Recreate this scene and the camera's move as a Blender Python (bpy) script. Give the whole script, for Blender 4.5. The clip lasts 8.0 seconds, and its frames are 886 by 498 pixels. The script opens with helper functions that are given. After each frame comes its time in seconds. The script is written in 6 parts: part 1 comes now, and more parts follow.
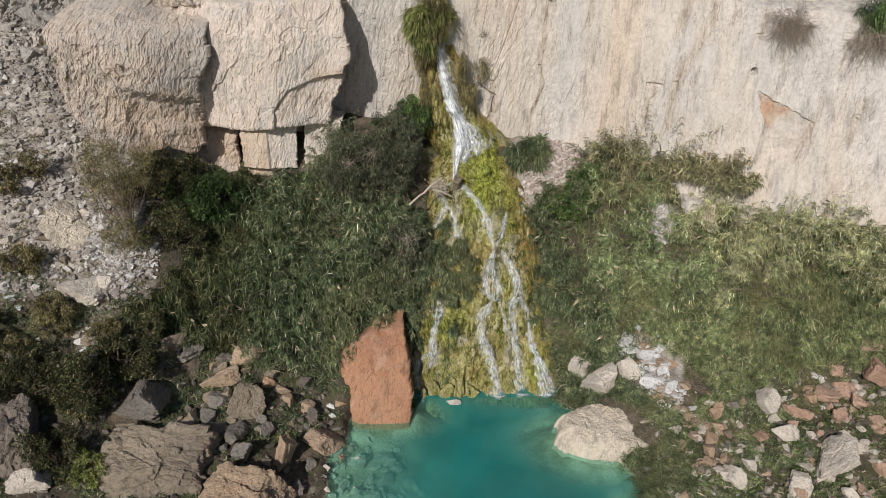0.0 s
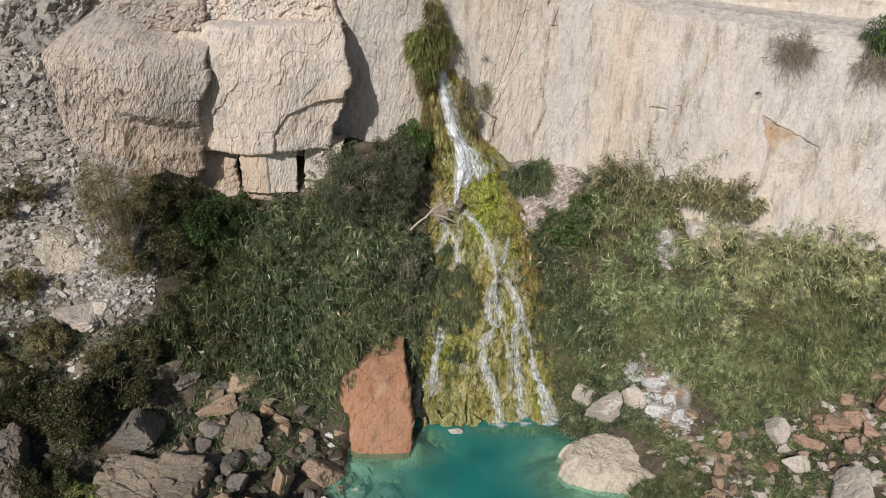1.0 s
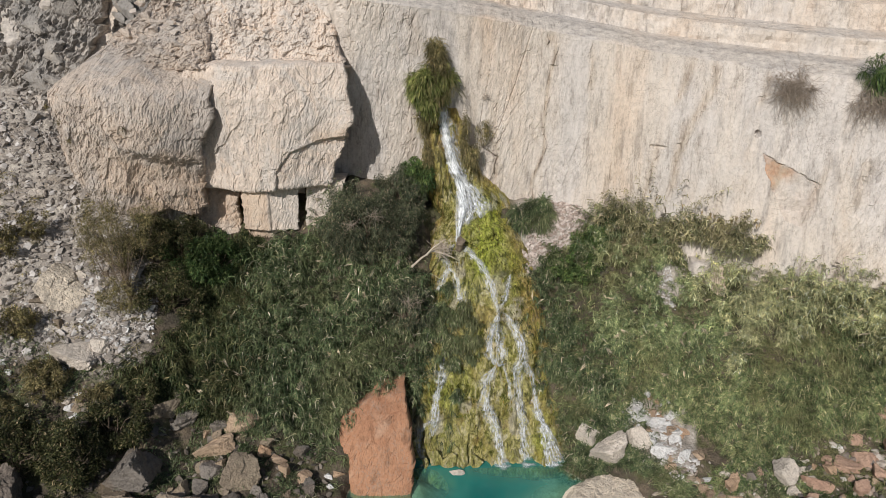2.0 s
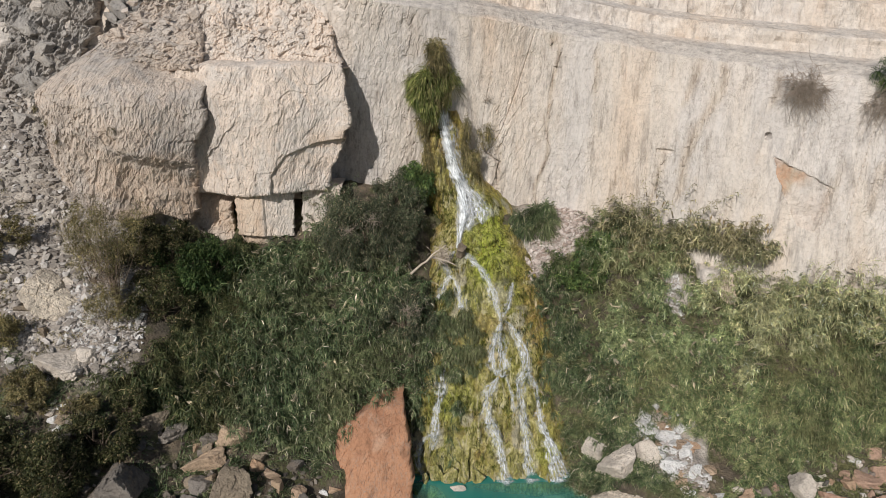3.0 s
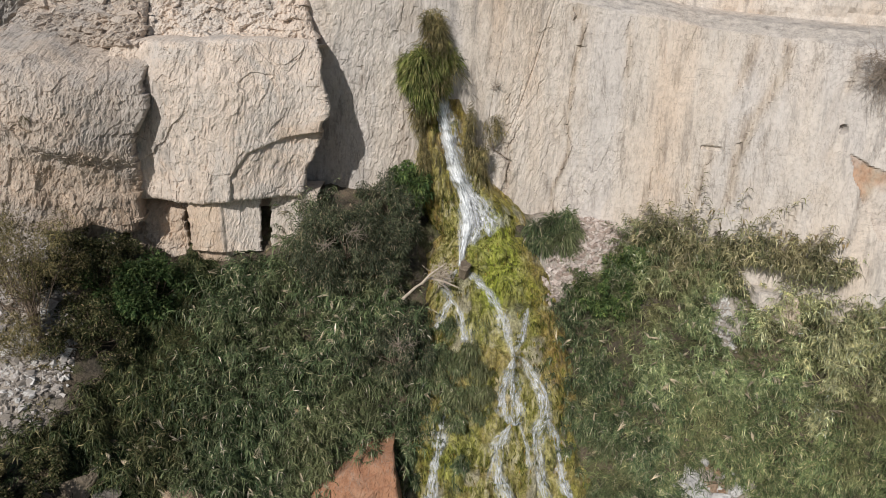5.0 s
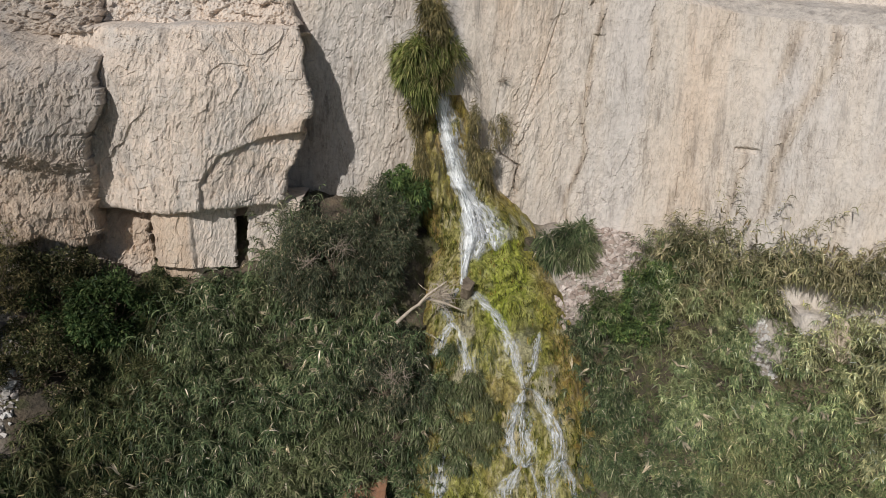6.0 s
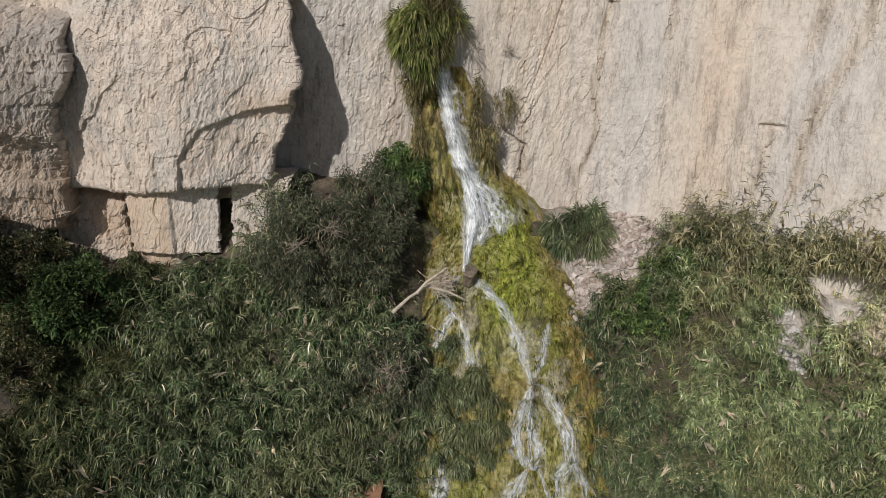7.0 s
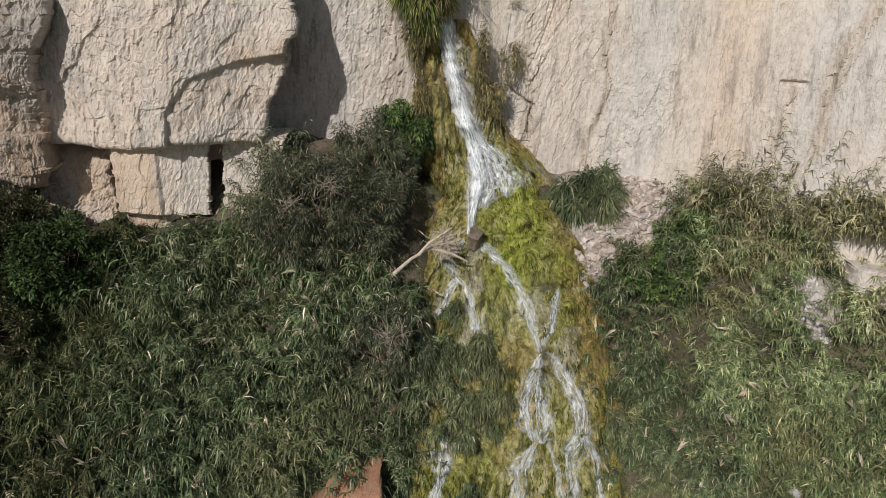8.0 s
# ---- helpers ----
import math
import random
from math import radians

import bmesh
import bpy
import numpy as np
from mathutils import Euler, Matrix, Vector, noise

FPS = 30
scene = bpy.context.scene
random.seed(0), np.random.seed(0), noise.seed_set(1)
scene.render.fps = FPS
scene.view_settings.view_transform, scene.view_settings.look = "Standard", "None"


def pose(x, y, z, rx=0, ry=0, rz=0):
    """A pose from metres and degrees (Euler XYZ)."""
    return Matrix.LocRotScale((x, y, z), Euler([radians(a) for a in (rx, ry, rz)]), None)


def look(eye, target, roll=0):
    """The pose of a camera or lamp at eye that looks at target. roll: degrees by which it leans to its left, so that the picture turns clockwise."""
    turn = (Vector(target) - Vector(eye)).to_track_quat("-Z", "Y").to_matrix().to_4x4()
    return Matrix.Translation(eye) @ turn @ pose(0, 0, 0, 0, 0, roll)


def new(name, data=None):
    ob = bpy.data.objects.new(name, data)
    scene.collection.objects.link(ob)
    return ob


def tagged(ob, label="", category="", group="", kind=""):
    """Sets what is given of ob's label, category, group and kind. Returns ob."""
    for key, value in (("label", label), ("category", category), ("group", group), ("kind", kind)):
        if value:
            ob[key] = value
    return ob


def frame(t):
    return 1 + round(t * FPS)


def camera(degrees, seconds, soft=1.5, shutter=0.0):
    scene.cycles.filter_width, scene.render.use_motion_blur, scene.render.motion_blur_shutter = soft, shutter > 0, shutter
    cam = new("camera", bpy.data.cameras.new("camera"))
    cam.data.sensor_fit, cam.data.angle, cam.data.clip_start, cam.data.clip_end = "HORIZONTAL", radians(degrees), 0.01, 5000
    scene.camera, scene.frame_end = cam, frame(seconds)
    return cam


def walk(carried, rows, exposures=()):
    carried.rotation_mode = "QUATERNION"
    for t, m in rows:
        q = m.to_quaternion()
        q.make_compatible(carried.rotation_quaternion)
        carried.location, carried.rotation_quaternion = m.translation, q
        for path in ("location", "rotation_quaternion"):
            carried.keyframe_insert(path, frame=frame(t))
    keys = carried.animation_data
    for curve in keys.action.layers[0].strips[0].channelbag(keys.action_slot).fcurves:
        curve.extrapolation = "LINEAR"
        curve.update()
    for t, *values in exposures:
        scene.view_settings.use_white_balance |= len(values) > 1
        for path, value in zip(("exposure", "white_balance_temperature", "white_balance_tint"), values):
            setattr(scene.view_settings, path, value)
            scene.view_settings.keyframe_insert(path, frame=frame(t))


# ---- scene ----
cam = camera(63.8, 8.0, soft=0.75)
METRES, EYE, TILT, LEAN, TURN = 10.0, 14.1, -25.0, 0.0, 0.0
ROWS = [
    (0.0, 0.0, 0.0, 0.0, 0.0, 0.0, -0.0),
    (0.5, -0.0009, 0.0215, 0.0066, 0.02, 0.95, -0.02),
    (1.0, -0.002, 0.0319, 0.006, 0.06, 1.9, -0.03),
    (1.5, -0.0025, 0.0372, 0.0055, 0.12, 3.49, -0.05),
    (2.0, -0.0024, 0.0416, -0.0009, 0.16, 5.09, -0.05),
    (3.5, -0.0078, 0.1956, -0.0259, 0.07, 6.49, -0.08),
    (4.0, -0.0088, 0.2909, -0.0116, 0.04, 6.44, -0.09),
    (4.5, -0.0083, 0.3963, 0.016, 0.02, 6.43, -0.07),
    (5.0, -0.0093, 0.513, 0.052, -0.03, 6.89, -0.05),
    (6.5, -0.0049, 0.8033, 0.1045, 0.09, 7.28, -0.05),
    (7.0, -0.0073, 0.856, 0.084, 0.06, 7.35, -0.07),
    (7.5, -0.0115, 0.9044, 0.0537, 0.03, 7.42, -0.1),
    (8.0, -0.0156, 0.9466, 0.0162, -0.02, 7.5, -0.14),
]
walk(cam, [(t, pose(0, 0, EYE, TILT, LEAN, TURN) @ pose(METRES * x, METRES * y, METRES * z, 90 + pitch, roll, yaw)) for t, x, y, z, yaw, pitch, roll in ROWS],
     exposures=[(0.0, 0.10), (4.0, 0.09), (5.0, 0.05), (6.5, -0.09), (7.2, -0.07), (8.0, 0.02)])

# ---- world, sun, exposure ----
SUN_TO = Vector((-0.30, -0.80, 0.56)).normalized()
world = bpy.data.worlds.new("sky")
scene.world = world
world.use_nodes = True
wn = world.node_tree
sky = wn.nodes.new("ShaderNodeTexSky")
sky.sky_type, sky.sun_disc = "NISHITA", False
sky.sun_elevation = math.asin(SUN_TO.z)
sky.sun_rotation = math.atan2(SUN_TO.x, SUN_TO.y)
wn.nodes["Background"].inputs[1].default_value = 0.050
wn.links.new(sky.outputs[0], wn.nodes["Background"].inputs[0])
sun = new("sun", bpy.data.lights.new("sun", "SUN"))
sun.data.energy, sun.data.angle, sun.data.color = 3.35, radians(0.8), (1.0, 0.95, 0.885)
sun.matrix_world = look(Vector((0, 0, 60)) + SUN_TO * 10, (0, 0, 60))
scene.view_settings.exposure = 0.0

# -- shapes begin
# ---- noise and shape functions ----


def hash3(i, j, k, seed):
    n = (i * 374761393 + j * 668265263 + k * 1274126177 + seed * 974634777) & 0xFFFFFFFF
    n = ((n ^ (n >> 13)) * 1103515245) & 0xFFFFFFFF
    n = ((n ^ (n >> 15)) * 668265263) & 0xFFFFFFFF
    return ((n ^ (n >> 16)) & 0xFFFFFF) / 16777215.0


def vnoise(p, seed=0):
    """Smooth value noise, -1 to 1, at points p (n, 3)."""
    f = np.floor(p)
    i = f.astype(np.int64)
    w = p - f
    w = w * w * (3 - 2 * w)
    out = 0
    for a in (0, 1):
        wa = w[:, 0] if a else 1 - w[:, 0]
        for b in (0, 1):
            wb = w[:, 1] if b else 1 - w[:, 1]
            for c in (0, 1):
                wc = w[:, 2] if c else 1 - w[:, 2]
                out = out + wa * wb * wc * hash3(i[:, 0] + a, i[:, 1] + b, i[:, 2] + c, seed)
    return out * 2 - 1


def fbm(p, octaves=4, seed=0, gain=0.5):
    out, amp = 0, 1.0
    for o in range(octaves):
        out = out + amp * vnoise(p * 2.03 ** o + 17.3 * o, seed + o)
        amp *= gain
    return out


def cells(p, seed=0):
    """Cell noise: the distance to the border between cells, and a random number for each cell."""
    f = np.floor(p).astype(np.int64)
    d1 = np.full(len(p), 9.0)
    d2 = np.full(len(p), 9.0)
    own = np.zeros(len(p))
    for a in (-1, 0, 1):
        for b in (-1, 0, 1):
            for c in (-1, 0, 1):
                i, j, k = f[:, 0] + a, f[:, 1] + b, f[:, 2] + c
                q = np.stack((i + hash3(i, j, k, seed), j + hash3(i, j, k, seed + 1), k + hash3(i, j, k, seed + 2)), 1)
                d = np.linalg.norm(q - p, axis=1)
                nearer = d < d1
                d2 = np.where(nearer, d1, np.minimum(d2, d))
                own = np.where(nearer, hash3(i, j, k, seed + 3), own)
                d1 = np.where(nearer, d, d1)
    return d2 - d1, own


def facets(p, seed=0, tilt=1.2):
    """Broken rock: cells with a height and a slope of their own, so that they meet in steps and edges."""
    f = np.floor(p).astype(np.int64)
    best = np.full(len(p), 9.0)
    out = np.zeros(len(p))
    for a in (-1, 0, 1):
        for b in (-1, 0, 1):
            for c in (-1, 0, 1):
                i, j, k = f[:, 0] + a, f[:, 1] + b, f[:, 2] + c
                off = p - np.stack((i + hash3(i, j, k, seed), j + hash3(i, j, k, seed + 1), k + hash3(i, j, k, seed + 2)), 1)
                d = (off * off).sum(1)
                h = hash3(i, j, k, seed + 3) - 0.5 + tilt * (off[:, 0] * (hash3(i, j, k, seed + 4) - 0.5) + off[:, 1] * (hash3(i, j, k, seed + 5) - 0.5) + off[:, 2] * (hash3(i, j, k, seed + 6) - 0.5))
                out = np.where(d < best, h, out)
                best = np.minimum(best, d)
    return out


def smooth(a, b, x):
    t = np.clip((x - a) / (b - a), 0, 1)
    return t * t * (3 - 2 * t)


def xyz(x, y, z):
    x, y, z = np.broadcast_arrays(np.asarray(x, float), np.asarray(y, float), np.asarray(z, float))
    return np.stack((x.ravel(), y.ravel(), z.ravel()), 1)


# the valley side: heights along y at nine lines of x
GROUND_Y = [-200, 10, 14, 16, 17.5, 19, 20.2, 21.2, 22.2, 23.2, 25, 200]
GROUND = [
    (-60, [6, 3, 5, 7, 8, 10, 11, 12, 13, 14, 15, 20]),
    (-20, [3, 1.5, 3.0, 4.2, 5.6, 7, 8.2, 9.2, 10.2, 11, 12.5, 18]),
    (-15, [2, 1.0, 2.0, 3.2, 4.2, 5.5, 6.7, 7.6, 8.6, 9.6, 11, 16]),
    (-10.3, [2, 0.5, 1.2, 2.1, 3.2, 4.3, 5.5, 6.4, 7.2, 8, 8.5, 9]),
    (-6.5, [1, 0.4, 0.8, 1.3, 1.7, 2.6, 4.0, 5.3, 6.4, 7.2, 8, 9]),
    (-3, [1, 0.2, 0.2, 0.2, 0.3, 1.2, 2.9, 4.6, 6.2, 7.4, 8.5, 9]),
    (0, [1, 0, 0, 0.1, 0.2, 0.5, 2.0, 4.2, 5.8, 6.8, 7.4, 9]),
    (3.8, [1, 0.1, 0.2, 0.3, 0.5, 0.75, 1.8, 3.4, 5.6, 6.6, 7.2, 9]),
    (7, [1, 0.4, 0.6, 0.8, 1.1, 1.5, 2.6, 4.1, 5.3, 6.0, 6.5, 9]),
    (11, [1, 0.6, 0.9, 1.3, 1.6, 3.1, 4.8, 5.5, 5.8, 6.0, 6.3, 9]),
    (16, [2, 1, 1.5, 2, 2.6, 4.2, 5.5, 5.9, 6.1, 6.3, 6.5, 9]),
    (60, [6, 4, 5, 6, 7, 8, 9, 10, 11, 12, 13, 16]),
]


def basin(x, y):
    """Below 1 inside the pool."""
    e = 0.10 * np.sin(1.7 * x + 0.6) + 0.07 * np.sin(2.9 * y + 1.1 * x)
    return np.abs((x - 0.95) / 4.45) ** 2.6 + np.abs((y - 14.2) / 5.5) ** 3.4 + e


TUFA_Z = [-0.7, 0, 1, 2, 3, 4.4, 5.2, 6.0, 6.35, 6.8, 7.4, 8, 9, 10.3]
TUFA_Y = [18.9, 19.15, 19.75, 20.15, 20.5, 20.95, 21.5, 22.0, 22.5, 23.2, 23.22, 23.26, 23.32, 23.4]
TUFA_L = [-2.0, -1.95, -1.85, -1.6, -1.25, -0.9, -0.8, -0.7, -0.65, -0.7, -0.8, -0.85, -0.85, -0.65]
TUFA_R = [4.35, 4.2, 3.95, 3.65, 3.3, 3.0, 2.8, 2.6, 2.4, 2.1, 1.65, 1.15, 0.8, 0.42]


def ground_h(x, y):
    x, y = np.asarray(x, float), np.asarray(y, float)
    rows = np.stack([np.interp(y, GROUND_Y, z) for _, z in GROUND], -1)
    gx = np.array([g for g, _ in GROUND])
    i = np.clip(np.searchsorted(gx, x) - 1, 0, len(gx) - 2)
    t = np.clip((x - gx[i]) / (gx[i + 1] - gx[i]), 0, 1)
    t = t * t * (3 - 2 * t)
    z = np.take_along_axis(rows, i[..., None], -1)[..., 0] * (1 - t) + np.take_along_axis(rows, i[..., None] + 1, -1)[..., 0] * t
    p = xyz(x, y, 0)
    n = (0.16 * fbm(p * 0.7, 4, 3) + 0.05 * fbm(p * 3.1, 3, 8)).reshape(z.shape)
    b = basin(x, y)
    wet = 1 - smooth(0.80, 1.16, b)
    z = z + n * (1 - 0.7 * wet)
    z = z * (1 - wet) + wet * (0.35 - 0.75 * smooth(1.10, 0.8, b) - 1.1 * smooth(0.95, 0.1, b) + 0.5 * n)
    # shallow shelves: by the stony margin, round the two boulders in the water and below the fall
    shelf = np.maximum(-0.14 - 0.26 * np.maximum(x + 3.2, 0) - 0.5 * np.maximum(y - 17.3, 0), -0.16 - 0.6 * np.maximum(18.85 - y, 0) - 0.15 * np.abs(x - 3.6))
    shelf = np.maximum(shelf, -0.12 - 0.9 * np.maximum(np.hypot((x - 4.95) / 1.75, (y - 16.72) / 1.2) - 0.95, 0))
    shelf = np.maximum(shelf, -0.12 - 0.9 * np.maximum(np.hypot((x + 2.1) / 1.4, (y - 18.0) / 0.9) - 0.95, 0))
    z = np.maximum(z, (shelf + 0.25 * n) * wet + z * (1 - wet))
    # the bed under the tufa apron lies behind it
    l, r = np.interp(y, TUFA_Y, TUFA_L), np.interp(y, TUFA_Y, TUFA_R)
    under = smooth(l - 0.15, l + 0.35, x) * smooth(r + 0.15, r - 0.35, x) * smooth(18.7, 19.2, y) * smooth(24.5, 24, y)
    return z * (1 - under) + under * np.minimum(z, np.interp(y, TUFA_Y, TUFA_Z) - 0.75)


def cliff_top(x):
    return np.interp(x, [-30, -12, -3, 0, 4, 6.4, 9, 12, 30], [14, 13.6, 13.7, 13.35, 12.6, 12.15, 11.8, 11.5, 10.5])


def cliff_y(x, z):
    """The bare rock face, without its fine relief."""
    y = np.interp(x, [-40, -20, -13, -11, -6, -2.2, 0, 1.3, 2.8, 4, 5.5, 6.9, 8.2, 9.3, 11.6, 14, 18, 40],
                  [29, 26, 24.4, 24.3, 24.2, 24.0, 24.0, 24.1, 24.25, 24.0, 23.65, 23.35, 22.5, 21.75, 20.9, 20.5, 20.0, 17])
    lean = np.interp(x, [-20, -10, -3, 5, 9, 13], [0.55, 0.3, -0.19, -0.03, 0.12, 0.15])
    return y + lean * (z - 8.5) + 0.10 * np.maximum(z - 10.5, 0) ** 2 * smooth(6, 9.5, x) * 0.9



def tufa_y(x, z):
    yc = np.interp(z, TUFA_Z, TUFA_Y)
    l, r = np.interp(z, TUFA_Z, TUFA_L), np.interp(z, TUFA_Z, TUFA_R)
    u = (2 * x - l - r) / (r - l)
    fold = 0.16 * vnoise(xyz(x * 2.6 + 0.5 * np.sin(z), 0, z * 0.35), 41).reshape(np.shape(x)) + 0.05 * vnoise(xyz(x * 6, 0, z * 0.9), 42).reshape(np.shape(x))
    groove = 0.6 * np.exp(-((x - 0.12 - 0.25 * (9.5 - z)) / 0.36) ** 2) * smooth(6.9, 7.8, z)
    lip = -0.25 * np.exp(-((x - 1.25) / 0.75) ** 2) * smooth(6.3, 6.6, z) * smooth(7.9, 7.2, z)
    return yc + np.where(u < 0, 1.1, 0.6) * np.abs(u) ** 3.5 - fold * smooth(10, 6, z) + groove + lip


def tufa_front(x, z):
    """The apron's face with its drapes, ledges and hollows."""
    y = np.asarray(tufa_y(x, z), float)
    p = xyz(x, y, z)
    out = (0.12 * fbm(p * (1.5, 1.5, 0.9), 4, 91) + 0.10 * fbm(p * (5, 5, 1.6), 4, 95)) * smooth(10.3, 9.5, p[:, 2])
    e, _ = cells(p * (1.9, 1.9, 1.2), 97)
    out = out + 0.30 * np.minimum(e, 0.4)
    ledge = p[:, 2] * 1.5 + 0.8 * vnoise(p * 0.9, 98)
    out = out + 0.20 * (ledge - np.floor(ledge)) * smooth(7, 5.5, p[:, 2]) * smooth(-0.3, 0.3, vnoise(p * 1.1, 99))
    out = out + 0.05 * fbm(p * (10, 10, 3.5), 3, 94) + 0.09 * (1 - np.abs(vnoise(p * (4.5, 4.5, 0.8), 89))) ** 3
    return y - out.reshape(y.shape)


# -- shapes end


def quads_mesh(name, verts, faces, shade=False):
    """A mesh from arrays of points and of faces with all the same number of corners."""
    me = bpy.data.meshes.new(name)
    verts, faces = np.asarray(verts, np.float32), np.asarray(faces, np.int32)
    k = faces.shape[1]
    me.vertices.add(len(verts))
    me.vertices.foreach_set("co", verts.ravel())
    me.loops.add(faces.size)
    me.loops.foreach_set("vertex_index", faces.ravel())
    me.polygons.add(len(faces))
    me.polygons.foreach_set("loop_start", np.arange(0, faces.size, k, dtype=np.int32))
    me.polygons.foreach_set("loop_total", np.full(len(faces), k, np.int32))
    me.polygons.foreach_set("use_smooth", np.full(len(faces), shade))
    me.update(calc_edges=True)
    return me


def grid_faces(nu, nv):
    i = np.arange(nu * nv).reshape(nv, nu)
    return np.stack((i[:-1, :-1].ravel(), i[:-1, 1:].ravel(), i[1:, 1:].ravel(), i[1:, :-1].ravel()), 1)


def put(name, me, material, parent=None, label=""):
    ob = new(name, me)
    if material and not me.materials:
        me.materials.append(material)
    if parent:
        ob.parent = parent
    if label:
        ob["label"] = label
    return ob


def empty(name, place):
    ob = new(name)
    ob.location = place
    return ob


# ---- materials ----


def nodes_of(name):
    m = bpy.data.materials.new(name)
    m.use_nodes = True
    t = m.node_tree
    return m, t, t.nodes["Principled BSDF"]


def link(t, a, b):
    t.links.new(a, b)


def coords(t, scale=(1, 1, 1), turn=(0, 0, 0)):
    g = t.nodes.new("ShaderNodeNewGeometry")
    m = t.nodes.new("ShaderNodeMapping")
    m.inputs["Scale"].default_value = scale
    m.inputs["Rotation"].default_value = [radians(a) for a in turn]
    link(t, g.outputs["Position"], m.inputs["Vector"])
    return m.outputs[0]


def noise_node(t, vec, scale, detail=5.0, rough=0.6, distort=0.0):
    n = t.nodes.new("ShaderNodeTexNoise")
    n.inputs["Scale"].default_value, n.inputs["Detail"].default_value = scale, detail
    n.inputs["Roughness"].default_value, n.inputs["Distortion"].default_value = rough, distort
    link(t, vec, n.inputs["Vector"])
    return n.outputs["Fac"]


def ramp(t, fac, stops):
    r = t.nodes.new("ShaderNodeValToRGB")
    e = r.color_ramp.elements
    while len(e) < len(stops):
        e.new(0.5)
    for i, (pos, col) in enumerate(stops):
        e[i].position = pos
        e[i].color = (*col, 1) if len(col) == 3 else col
    link(t, fac, r.inputs["Fac"])
    return r.outputs["Color"]


def grey(v):
    return (v, v, v)


def mix(t, a, b, fac, mode="MIX"):
    m = t.nodes.new("ShaderNodeMix")
    m.data_type, m.blend_type = "RGBA", mode
    for sock, val in ((m.inputs[6], a), (m.inputs[7], b), (m.inputs[0], fac)):
        if isinstance(val, (int, float)):
            sock.default_value = val
        elif isinstance(val, tuple):
            sock.default_value = (*val, 1)
        else:
            link(t, val, sock)
    return m.outputs[2]


def bump(t, height, bsdf, strength, distance, under=None):
    b = t.nodes.new("ShaderNodeBump")
    b.inputs["Strength"].default_value, b.inputs["Distance"].default_value = strength, distance
    link(t, height, b.inputs["Height"])
    if under:
        link(t, under, b.inputs["Normal"])
    link(t, b.outputs[0], bsdf.inputs["Normal"])
    return b.outputs[0]


